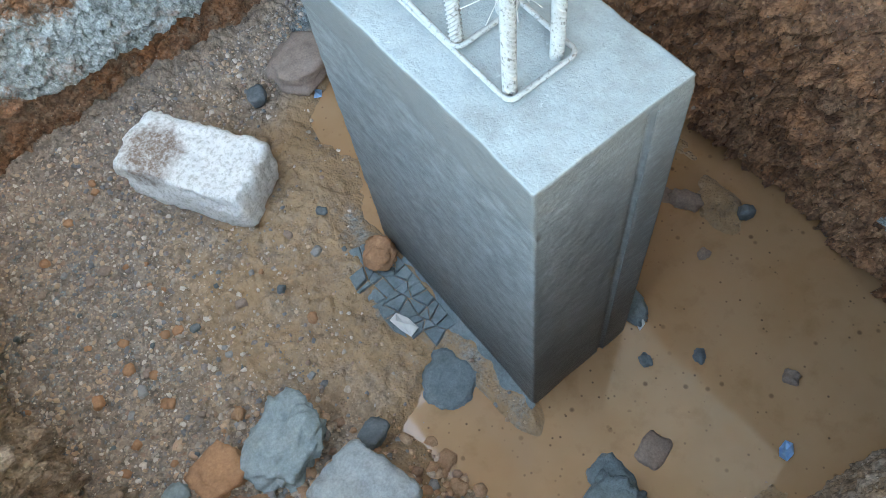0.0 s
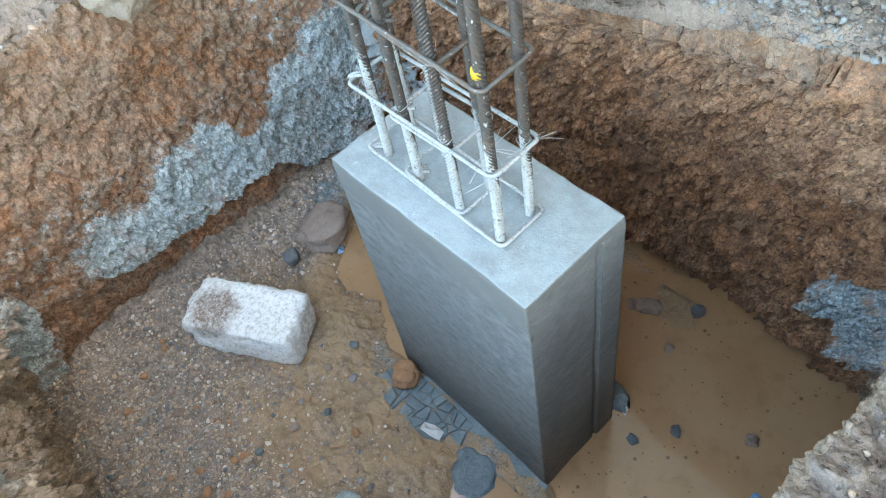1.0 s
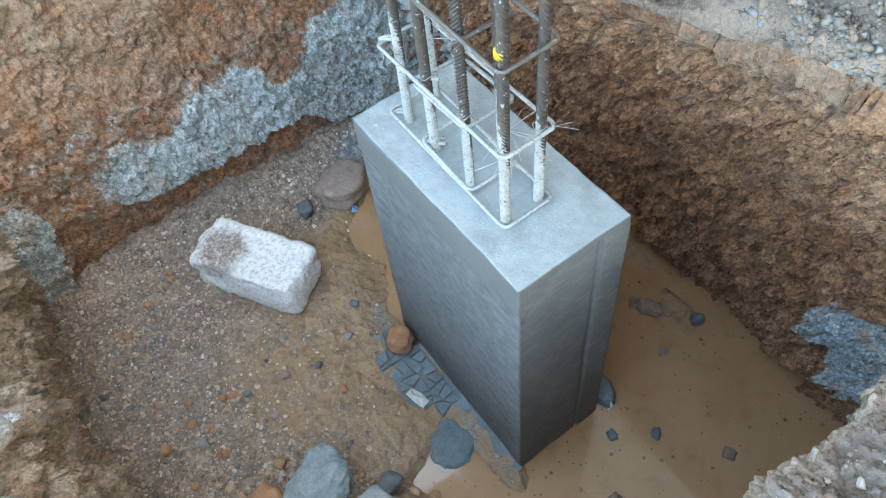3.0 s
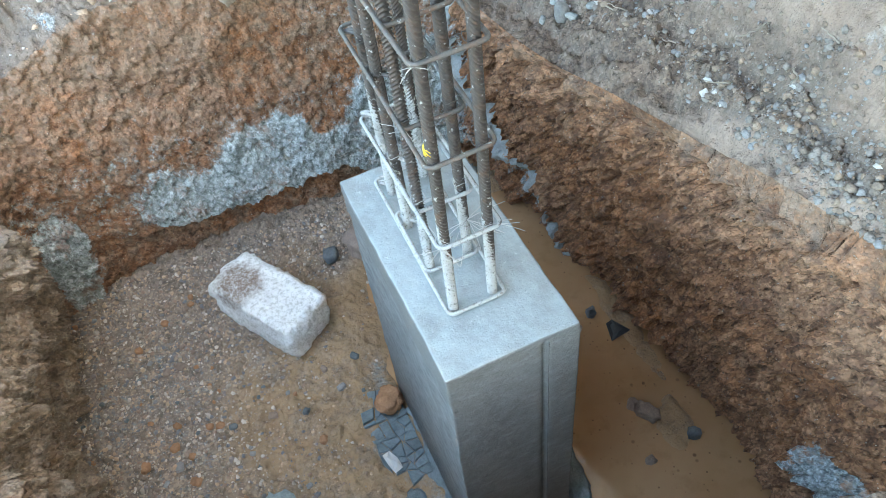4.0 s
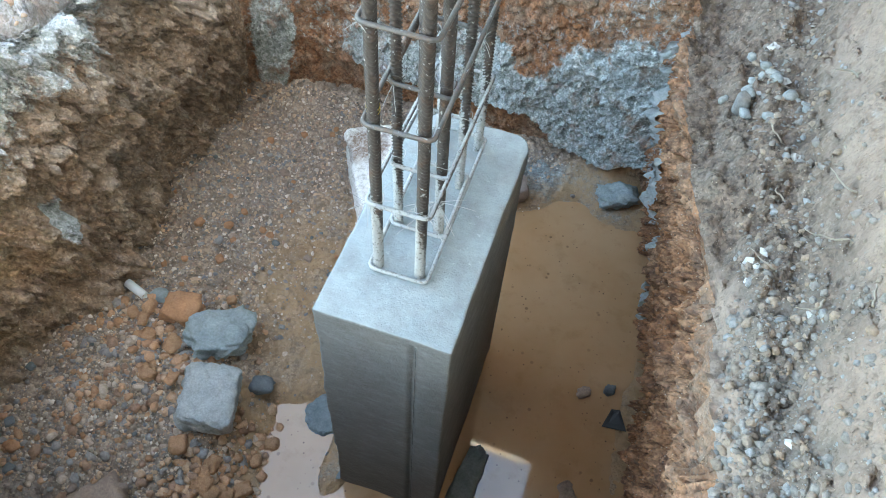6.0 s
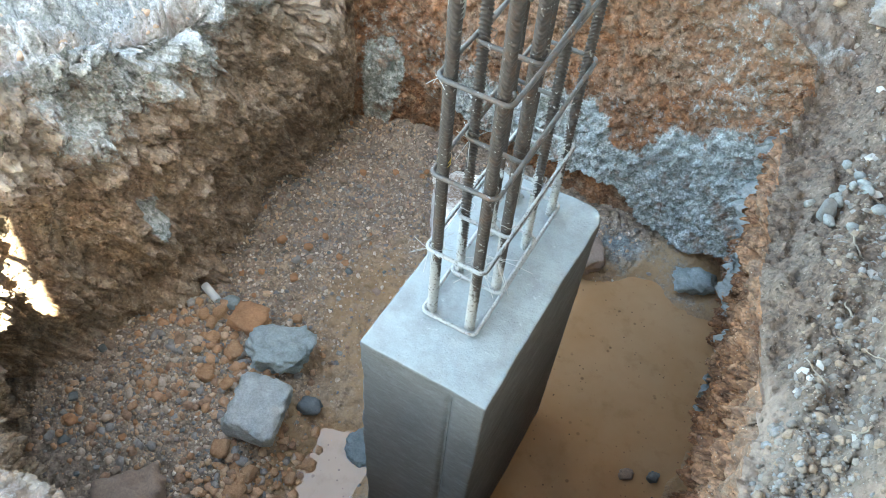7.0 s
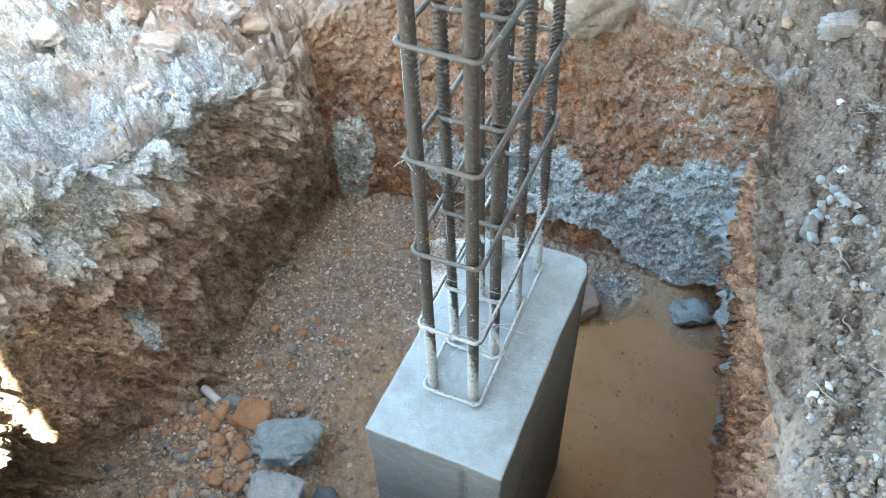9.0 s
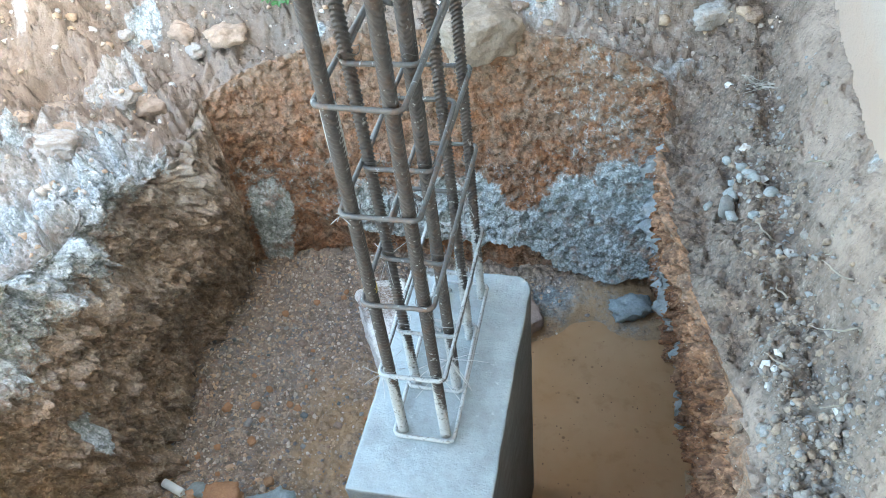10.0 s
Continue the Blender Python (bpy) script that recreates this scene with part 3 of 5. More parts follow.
    cem = N * smooth(low - 0.015, low + 0.015, z) * (1 - smooth(high - 0.22, high + 0.10, z)) * smooth(-0.95, -0.45, x)
    cem = np.maximum(cem, N * smooth(-1.16, -1.12, x) * (1 - smooth(-1.0, -0.93, x + wob)) * smooth(0.02, 0.10, z) * (1 - smooth(0.45, 0.85, z + wob)) * 0.8)
    fin_at = np.minimum(1.10 + 0.95 * z, 1.66)                # a crust of cement climbs to the north-east corner
    strip = (1 - smooth(0.05, 0.10, np.abs(y - fin_at - 0.5 * wob))) * (1 - smooth(0.95, 1.12, z)) * (x > 0.5)
    cem = np.maximum(cem, 0.45 * strip * (~over))
    cem = np.maximum(cem, E * (1 - smooth(0.12, 0.27, np.hypot(y + 0.50, z - 0.42 + wob))) * 0.9)
    cem = np.maximum(cem, W * 0.75 * (1 - smooth(0.03, 0.08, np.hypot(y - 0.335, (z - 0.61) * 0.7) + wob * 0.4)))
    cem = np.maximum(cem, N * 0.40 * smooth(0.5, 0.9, z) * smooth(-0.3, 0.5, x))
    cem = np.maximum(cem, N * 0.36 * smooth(0.25, 0.35, z) * (1 - smooth(0.7, 0.95, z)))
    # lime spilt on the ground round the pit
    pale = (1 - smooth(0.30, 0.80, np.hypot((x + 1.42) * 0.9, (y - 0.72) * 0.8) + wob * 2)) * over
    cem = np.maximum(cem, pale * 0.85)
    cem = np.maximum(cem, W * 0.66 * smooth(0.80, 1.12, z + wob) * smooth(0.0, 0.25, y) * (1 - smooth(1.2, 1.5, y)) * (~over))
    spill_at = smooth(0.05, 0.5, fbm(flat * (1.5, 0.9, 1), 2.6, 3, 61)) * over
    cem = np.maximum(cem, spill_at * 0.82 * np.maximum(N, W) * (1 - 0.5 * smooth(2.6, 3.6, y)))
    cem = np.maximum(cem, 0.45 * over * (1 - smooth(0.06, 0.26, np.hypot((x + 0.33) * 0.8, y + 0.84) + wob)))
    cem = np.maximum(cem, over * E * (0.12 + 0.40 * smooth(1.08, 1.16, x)) * smooth(0.1, 0.6, fbm(flat, 5, 3, 62)))
    # paler peach earth: along the rim, on the bank under the house, in patches to the north and west
    edge = E * (1 - smooth(0.03, 0.07, d + wob * 0.5)) * (1 - smooth(0.25, 0.55, y + wob))
    bank = E * smooth(1.07, 1.13, x + wob * 0.6)
    mud = over * np.clip(edge + bank * (0.75 + 0.35 * fbm(flat, 6, 3, 64)) + 0.55 * np.maximum(N, W) * smooth(-0.3, 0.35, fbm(flat, 3.2, 3, 63)) + S * 0.15, 0, 1)
    crust = cem * (~over)
    disp += (0.022 + 0.020 * N) * crust + 0.016 * crust * chunks(flat * (1, 1, 1.4), 26, 71) + 0.012 * cem * (clods(flat, 30, 9) - 0.3)
    disp -= 0.030 * N * (~over) * smooth(0.02, 0.08, z) * (1 - smooth(low - 0.03, low + 0.01, z)) * smooth(-0.7, -0.2, x)      # undercut below the crust
    dust = np.clip(tip * (0.55 + 0.08 * E - 0.35 * S + 0.5 * fbm(flat, 3, 3, 41)) + smooth(0.65, 1.05, z / line[col, 4]) * (0.55 + 0.3 * W - 0.35 * E) + 0.25 * W, 0, 1)
    wet = (1 - smooth(0.0, 0.10, z + wob * 0.5)) * (~over) * (0.3 + 0.7 * E)
    brown = E * over * (1 - bank) * smooth(0.20, 0.50, y + wob)
    dust = dust * (1 - 0.75 * brown) * (1 - 0.6 * bank)
    flat += nrm * disp[:, None]
    g = flat.reshape(r, c, 3)
    cem, dust, wet, mud = (a.reshape(r, c) for a in (cem, dust, wet, mud))
    cuts = [np.searchsorted(stretch, s) for s in (0, 4.35, 10.0, 15.0, 21.0)]
    for name, mat, a, b, label in (
        ("wall_south", SOIL_WEST, cuts[0], cuts[1], "dug tan earth wall under the pit's edge"),
        ("wall_east", SOIL_EAST, cuts[1], cuts[2], "damp red-brown clay pit wall with spade marks"),
        ("wall_north", SOIL_NORTH, cuts[2], cuts[3], "orange earth pit wall with a band of grey cement"),
        ("wall_west", SOIL_WEST, cuts[3], COLS, "crumbling tan earth pit wall with overhanging clods")):
        ob = sheet(name, g[: rows + 1, a : b + 1], mat, {k: w[: rows + 1, a : b + 1] for k, w in (("cem", cem), ("dust", dust), ("wet", wet))})
        tagged(ob, label, "pit wall", kind="structure")
    ob = sheet("ground", g[rows:], SOIL_TOP, {k: w[rows:] for k, w in (("cem", cem), ("dust", dust), ("wet", wet), ("mud", mud))})
    tagged(ob, "dusty trampled building-site ground with dry clods round a pit", "ground", kind="structure")


build_pit()


def blob(x, y, cx, cy, rx, ry, soft=0.5):
    return 1 - smooth(1 - soft, 1 + soft, np.hypot((x - cx) / rx, (y - cy) / ry))


def floor_height(x, y):
    """The pit's floor: a gravelly shelf to the west, rubble in its south-west, mud under water to the east and south."""
    p = np.c_[x, y, np.zeros_like(x)]
    edge = np.interp(y, [-0.7, -0.5, 0.0, 0.18, 0.30, 0.5, 0.8, 1.0, 1.3, 1.5, 1.8], [-0.10, -0.16, -0.32, -0.38, -0.14, -0.06, 0.02, 0.06, 0.14, 0.40, 0.75])
    s = x - edge + 0.05 * fbm(p, 4, 3, 11)
    h = 0.035 - 0.075 * smooth(-0.18, 0.14, s) + np.clip(-s - 0.1, 0, 1) * 0.03
    h = h + 0.10 * blob(x, y, -1.15, -0.05, 0.55, 0.55, 0.6) + 0.05 * blob(x, y, -0.75, 0.05, 0.35, 0.35, 0.6)
    h = h + 0.05 * smooth(1.5, 1.75, y) + 0.05 * blob(x, y, 0.72, 1.62, 0.2, 0.2, 0.6)
    h = h + 0.043 * blob(x, y, 0.86, 0.10, 0.07, 0.14, 0.6) + 0.045 * blob(x, y, 0.96, 0.55, 0.06, 0.5, 0.6)
    h = h + 0.06 * blob(x, y, -0.05, -0.62, 0.5, 0.12, 0.6)
    toe = np.maximum(blob(x, y, -0.075, 0.56, 0.11, 0.26, 0.4), blob(x, y, -0.03, 0.18, 0.07, 0.30, 0.4))
    h = np.maximum(h, h * (1 - toe) + 0.014 * toe)
    return h, p, s


def build_floor():
    xs, ys = np.linspace(-1.75, 1.15, 480), np.linspace(-0.85, 1.9, 450)
    X, Y = np.meshgrid(xs, ys)
    x, y = X.ravel(), Y.ravel()
    h, p, s = floor_height(x, y)
    dry = smooth(0.1, -0.35, s)
    h += 0.010 * fbm(p, 9, 3, 12) + 0.016 * dry * (clods(p, 22, 13) - 0.4) + 0.008 * dry * chunks(p, 28, 15) + 0.006 * fbm(p, 40, 2, 14) * (0.4 + dry)
    wet = np.clip(1 - smooth(0.004, 0.05, h) * 0.8, 0, 1)
    cem = 0.95 * blob(x, y, -0.06, 0.42, 0.13, 0.46, 0.4) + 0.35 * blob(x, y, -0.95, 1.1, 0.4, 0.5, 0.6)
    cem = cem * (x < 0.02) + 0.75 * blob(x, y, 0.52, 1.60, 0.34, 0.12, 0.5)
    dust = 0.35 * dry * (1 - wet)
    mud = np.clip(smooth(-0.32, -0.02, s) + 0.85 * blob(x, y, -0.42, 0.72, 0.27, 0.40, 0.6) + 0.6 * blob(x, y, -0.2, 1.2, 0.2, 0.35, 0.5), 0, 1)
    ob = sheet("floor", np.stack([X, Y, h.reshape(X.shape)], 2), SOIL_FLOOR,
               {"mud": mud.reshape(X.shape), "cem": cem.reshape(X.shape), "dust": dust.reshape(X.shape), "wet": wet.reshape(X.shape)})
    tagged(ob, "wet gravelly brown mud on the bottom of the pit", "pit floor", kind="structure")
    wx, wy = np.meshgrid(np.linspace(-0.62, 1.12, 40), np.linspace(-0.78, 1.8, 60))
    ob = sheet("water", np.stack([wx, wy, np.zeros_like(wx)], 2), WATER)
    tagged(ob, "still muddy brown water standing in the pit", "puddle", kind="structure")


build_floor()

# the house east of the pit: its wall and added, unseen eaves keep the sun off
def box(a, b, c, d, e, f):
    v = [(x, y, z) for x in (a, b) for y in (c, d) for z in (e, f)]
    return v, [(0, 1, 3, 2), (4, 6, 7, 5), (0, 4, 5, 1), (2, 3, 7, 6), (0, 2, 6, 4), (1, 5, 7, 3)]


def house_wall():
    x0, x1, top = 1.20, 1.43, 4.3
    wy0, wy1, wz0, wz1 = -2.75, -2.00, 3.05, 4.15      # an unseen opening, added to let a sun patch onto the west wall
    pieces = [box(x0, x1, -7, wy0, 0.9, top), box(x0, x1, wy1, 9, 0.9, top), box(x0, x1, wy0, wy1, 0.9, wz0), box(x0, x1, wy0, wy1, wz1, top)]
    me = joined("wall_house", pieces, HOUSE_WALL)
    me.polygons.foreach_set("use_smooth", [False] * len(me.polygons))
    tagged(new("wall_house", me), "pale whitewashed house wall rising from the spoil", "wall", kind="structure")
    # unseen slabs, sized to trim the sky mirrored in the water and stop sun
    me = joined("eaves", [box(0.80, 1.6, -7, 2.03, top + 0.003, top + 0.14), box(-4.5, 1.6, 2.03, 7, top + 0.003, top + 0.14), box(0.45, 0.80, -7, 1.12, top + 0.003, top + 0.14), box(-0.08, 0.45, -7, 1.50, top + 0.003, top + 0.14), box(-1.3, -0.08, -7, -1.0, top + 0.003, top + 0.14)], HOUSE_WALL)
    me.polygons.foreach_set("use_smooth", [False] * len(me.polygons))
    tagged(new("eaves", me), "unseen slab added out from the house wall to block sky and sun", "eaves", kind="structure")


house_wall()

# ---- the concrete pedestal ----
PX, PY, PZ = 0.36, 0.735, 1.205


def pedestal():
    """The cast block: slightly uneven faces, a worn arris, one rounded corner and the step of a board joint."""
    bm = bmesh.new()
    nx, ny, nz = 30, 56, 84
    bmesh.ops.create_grid(bm, x_segments=1, y_segments=1, size=1)
    bm.clear()
    index = {}
    def vert(i, j, k):
        if (i, j, k) not in index:
            index[i, j, k] = bm.verts.new((i / nx * PX, j / ny * PY, -0.06 + (PZ + 0.06) * k / nz))
        return index[i, j, k]
    for i in range(nx):
        for k in range(nz):
            for j in (0, ny):
                q = [vert(i, j, k), vert(i + 1, j, k), vert(i + 1, j, k + 1), vert(i, j, k + 1)]
                bm.faces.new(q if j == 0 else q[::-1])
    for j in range(ny):
        for k in range(nz):
            for i in (0, nx):
                q = [vert(i, j, k), vert(i, j, k + 1), vert(i, j + 1, k + 1), vert(i, j + 1, k)]
                bm.faces.new(q if i == 0 else q[::-1])
    for i in range(nx):
        for j in range(ny):
            bm.faces.new([vert(i, j, nz), vert(i + 1, j, nz), vert(i + 1, j + 1, nz), vert(i, j + 1, nz)])
    p = np.array([v.co for v in bm.verts])
    q = p.copy()
    # arris worn to a small radius; the far east corner cast round
    def round_corner(a, b, r, cx, cy):
        da, db = q[:, a] - cx, q[:, b] - cy
        inside = (da > 0) & (db > 0)
        l = np.hypot(da, db)
        k = np.where(inside & (l > r), r / np.maximum(l, 1e-6), 1)
        q[:, a], q[:, b] = np.where(inside, cx + da * k, q[:, a]), np.where(inside, cy + db * k, q[:, b])
    round_corner(0, 1, 0.05, PX - 0.05, PY - 0.05)
    for axis, size in ((0, PX), (1, PY)):
        low = q[:, axis] < 1e-4
        high = q[:, axis] > size - 1e-4
        wave = 0.0035 * fbm(p, 5, 3, 21) + 0.0012 * fbm(p, 22, 2, 22)
        q[:, axis] += np.where(low | high, wave, 0)
    top = q[:, 2] > PZ - 1e-4
    q[:, 2] += np.where(top, 0.003 * fbm(p, 7, 3, 23) + 0.001 * fbm(p, 30, 2, 24), 0)
    front = (p[:, 1] < 1e-4) & (p[:, 2] < PZ - 0.02)
    q[:, 1] += np.where(front & (np.abs(p[:, 0] - 0.264) < 0.008), 0.009, 0) - np.where(front & (p[:, 0] > 0.27), 0.004, 0)
    side = (p[:, 0] < 1e-4) & (p[:, 2] < PZ - 0.02)
    q[:, 0] += np.where(side & (p[:, 2] < PZ - 0.13), 0.003, 0) + np.where(side, 0.004 * (clods(p * (1, 1, 2), 14, 25) - 0.5), 0)
    for v, c in zip(bm.verts, q):
        v.co = c
    bmesh.ops.recalc_face_normals(bm, faces=bm.faces)
    sharp = [e for e in bm.edges if e.is_manifold and e.calc_face_angle() > 0.7]
    bmesh.ops.bevel(bm, geom=sharp, offset=0.006, segments=2, affect="EDGES", profile=0.6)
    me = bpy.data.meshes.new("concrete_pedestal")
    bm.to_mesh(me)
    bm.free()
    me.polygons.foreach_set("use_smooth", [True] * len(me.polygons))
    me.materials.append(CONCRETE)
    return tagged(new("concrete_pedestal", me), "grey cast concrete column pedestal with pale trowelled top", "pedestal")


pedestal()

# ---- reinforcement cage ----
BARS = [(0.106, 0.180), (0.214, 0.183), (0.106, 0.322), (0.214, 0.326), (0.112, 0.485), (0.216, 0.495), (0.118, 0.618), (0.224, 0.640)]
cage = empty("rebar_cage", 0.16, 0.41, PZ, "rusty steel rebar cage splashed with white cement, rising from the pedestal", "rebar")


def bar_mesh():
    """A deformed bar: slanting ribs on two sides and a long rib down each flank."""
    sides, pitch, low, high = 14, 0.0105, -0.06, 2.25
    zs, rs = [], []
    z = low
    while z < high:
        for dz, rib in ((0, 0), (0.0045, 0), (0.0060, 1), (0.0085, 1)):
            zs.append(z + dz)
            rs.append(rib)
        z += pitch
    verts, faces = [], []
    for z, rib in zip(zs, rs):
        for k in range(sides):
            th = 2 * math.pi * k / sides
            r = 0.0110 + 0.0026 * rib * min(1.0, 0.4 + abs(math.sin(th)))
            if k in (0, sides // 2):
                r = 0.0130
            verts.append((r * math.cos(th), r * math.sin(th), z + 0.013 * math.cos(th)))
    for i in range(len(zs) - 1):
        for k in range(sides):
            q = (k + 1) % sides
            faces.append((i * sides + k, i * sides + q, (i + 1) * sides + q, (i + 1) * sides + k))
    faces.append(tuple((len(zs) - 1) * sides + k for k in range(sides)))
    return mesh_from("vertical_bar", verts, faces, BAR)


bar_me = bar_mesh()
rnd = random.Random(4)
for x, y in BARS:
    part("vertical_bar", bar_me, cage, m=pose(x - 0.16, y - 0.41, 0, rnd.uniform(-0.5, 0.5), rnd.uniform(-0.5, 0.5), rnd.uniform(0, 360)))


def stirrup(x0, x1, y0, y1, seed):
    """A bent rectangle of ribbed wire with round corners and two hooked ends."""
    r, pts = 0.016, []
    rr = random.Random(seed)
    for cx, cy, a0 in ((x1 - r, y1 - r, 0), (x0 + r, y1 - r, 90), (x0 + r, y0 + r, 180), (x1 - r, y0 + r, 270)):
        for a in range(0, 91, 15):
            th = radians(a0 + a)
            pts.append((cx + r * math.cos(th), cy + r * math.sin(th)))
    out = []
    for i, (x, y) in enumerate(pts):
        nx, ny = pts[(i + 1) % len(pts)]
        n = max(1, int(math.hypot(nx - x, ny - y) / 0.006))
        for k in range(n):
            out.append((x + (nx - x) * k / n, y + (ny - y) * k / n))
    tilt, tip = rr.uniform(-0.018, 0.018), rr.uniform(-0.03, 0.03)
    path = [(x, y, tilt * (y - y0) / (y1 - y0) + tip * (x - x0)) for x, y in out]
    rad = [0.0050 + 0.0005 * (i % 2) for i in range(len(path))]
    pieces = [tube(path, rad, 8, True)]
    cx, cy = x0 + 0.006, y1 - 0.006
    for dx, dy in ((0.045, -0.03), (0.035, -0.05)):
        pieces.append(tube([(cx, cy, 0.006), (cx + dx * 0.3, cy + dy * 0.3, 0.012), (cx + dx, cy + dy, 0.016)], 0.005, 8))
    return pieces


for n, z in enumerate((1.214, 1.472, 1.722, 1.974, 2.218, 2.465, 2.71, 2.95)):
    part("stirrup", joined("stirrup", stirrup(0.087, 0.240, 0.158, 0.668, n), TIE), cage, m=pose(-0.16, -0.41, z - PZ))
for n, z in enumerate((1.216, 1.446, 1.705, 1.960, 2.200, 2.45, 2.70, 2.94)):
    part("stirrup", joined("stirrup", stirrup(0.090, 0.236, 0.302, 0.515, n + 20), TIE), cage, m=pose(-0.16, -0.41, z - PZ + 0.004))

from mathutils.bvhtree import BVHTree

# ---- things on the floor of the pit ----

def tree_of(name):
    me = bpy.data.objects[name].data
    co = np.empty(len(me.vertices) * 3)
    me.vertices.foreach_get("co", co)
    ids = np.empty(len(me.polygons) * 4, dtype=np.int32)
    me.loops.foreach_get("vertex_index", ids)
    return BVHTree.FromPolygons(co.reshape(-1, 3).tolist(), ids.reshape(-1, 4).tolist())


FLOOR_TREE, GROUND_TREE = tree_of("floor"), tree_of("ground")


def corner_crust():
    """A thin proud crust of pale cement that climbs the east wall into the north-east corner."""
    wall = tree_of("wall_east")
    grid = []
    for n, u in enumerate(np.linspace(0, 1, 150)):
        yc, zc = 1.02 + 0.60 * min(1, u * 1.45), -0.02 + 1.12 * u
        row = []
        for k, v in enumerate(np.linspace(-1, 1, 9)):
            last = last if n or k else 0.98
            p = np.array([[yc, zc, v]])
            half = (0.040 - 0.012 * u) * (1 + 0.45 * fbm(p, 9, 3, 81)[0]) * smooth(0, 0.12, 1 - u)
            y, z = yc + v * half + 0.012 * fbm(p, 14, 2, 82)[0], zc - 0.35 * v * half
            hit = wall.ray_cast(Vector((0.45, y, z)), Vector((1, 0, 0)))[0]
            x = hit.x if hit else 0.85
            x = min(x, last + 0.006)
            last = x
            rise = 0.026 * (1 - v * v) ** 0.5 + 0.006 * fbm(np.array([[y, z, 0.3]]), 40, 3, 83)[0]
            row.append((x - rise + (0.012 if abs(v) > 0.9 else 0), y, z))
        grid.append(row)
    ob = sheet("cement_crust", np.array(grid), MORTAR_PALE)
    ob.parent = bpy.data.objects["wall_east"]
    ob["label"] = "pale crust of splashed cement"


corner_crust()


def level(x, y, tree=None):
    hit = (tree or FLOOR_TREE).ray_cast(Vector((x, y, 6)), Vector((0, 0, -1)))
    return hit[0].z if hit[0] else None


def lay(me, x, y, turn, label, category, group="", tree=None, sink=0.006, tilt=(0, 0), name=None):
    """Lay a thing on the floor (or the ground) with its base a little pressed in."""
    ob = new(name or me.name, me)
    z = level(x, y, tree)
    ob.matrix_basis = pose(x, y, (0.0 if z is None else z) - sink, tilt[0], tilt[1], turn)
    return tagged(ob, label, category, group)


def stained_block():
    m, t, b = nodes_of("whitewashed_rough_concrete_stained")
    g = Graph(t)
    lc = g.put("ShaderNodeTexCoord").outputs["Object"]
    col = g.mix(g.ramp(g.noise(60, 6, 0.8), [(0.40, 0.0), (0.52, 1.0)]), (0.62, 0.60, 0.54), (0.93, 0.92, 0.88))
    col = g.mix(0.5, col, g.ramp(g.noise(150, 4, 0.75), [(0.3, 0.38), (0.7, 0.8)]), "OVERLAY")
    dist = g.put("ShaderNodeVectorMath", i0=lc, i1=(0.12, 0.03, 0.19))
    dist.operation = "DISTANCE"
    st = g.ramp(g.math("ADD", dist.outputs["Value"], g.math("MULTIPLY", g.math("SUBTRACT", g.noise(28, 5, 0.7), 0.5), 0.14)), [(0.075, 1.0), (0.125, 0.0)])
    col = g.mix(g.math("MULTIPLY", st, g.ramp(g.noise(70, 5, 0.8), [(0.36, 0.25), (0.56, 0.95)])), col, (0.24, 0.155, 0.105))
    hole = g.put("ShaderNodeVectorMath", i0=lc, i1=(-0.165, 0.02, 0.185))
    hole.operation = "DISTANCE"
    col = g.mix(g.ramp(hole.outputs["Value"], [(0.012, 1.0), (0.018, 0.0)]), col, (0.05, 0.045, 0.04))
    g.set(b.inputs["Base Color"], col)
    b.inputs["Roughness"].default_value = 0.92
    h = g.math("ADD", g.noise(55, 6, 0.75), g.math("MULTIPLY", g.noise(190, 4, 0.7), 0.5))
    g.set(b.inputs["Normal"], g.bump(h, 1.0, 0.008))
    return m


def worn_block(name, size, material, seed, notch=0.0):
    """A cast block with broken arrises and pitted faces; base at z = 0."""
    bm = bmesh.new()
    bmesh.ops.create_cube(bm, size=1)
    bmesh.ops.subdivide_edges(bm, edges=bm.edges[:], cuts=25, use_grid_fill=True)
    p = np.array([v.co for v in bm.verts]) * np.array(size)
    half = np.array(size) / 2
    r = 0.028
    core = np.clip(p, -(half - r), half - r)
    d = p - core
    l = np.linalg.norm(d, axis=1, keepdims=True)
    p = np.where(l > 1e-6, core + d / np.maximum(l, 1e-6) * np.minimum(l, r), p)
    n = p - core
    n /= np.maximum(np.linalg.norm(n, axis=1, keepdims=True), 1e-6)
    p = p + n * (0.009 * fbm(p, 10, 4, seed) + 0.004 * fbm(p, 50, 2, seed + 4) + 0.005 * chunks(p, 14, seed) + 0.004 * (clods(p, 30, seed) - 0.5))[:, None]
    if notch:
        w = smooth(0.35, 0.05, np.abs(p[:, 1] / size[1] - 0.18)) * smooth(-0.36, -0.5, p[:, 0] / size[0])
        p[:, 0] += notch * w
    p[:, 2] -= p[:, 2].min()
    for v, q in zip(bm.verts, p):
        v.co = q
    me = bpy.data.meshes.new(name)
    bm.to_mesh(me)
    bm.free()
    me.polygons.foreach_set("use_smooth", [True] * len(me.polygons))
    me.materials.append(material)
    return me


lay(worn_block("concrete_block", (0.475, 0.242, 0.19), stained_block(), 3), -0.342, 1.275, 120.5, "rough white-splashed concrete block with a brown stain, lying on mud", "block", sink=0.012)
lay(worn_block("broken_block", (0.235, 0.20, 0.11), MORTAR_PALE, 8), -0.525, 0.055, 103, "pale grey broken concrete block lying among clods", "block", sink=0.01, tilt=(5, 4))
lay(rough_lump("mortar_lump", (0.25, 0.19, 0.12), MORTAR, 5, 0.35, 0.25, 0.10, 5), -0.615, 0.305, 35, "crumbly blue-grey lump of wet mortar", "mortar")
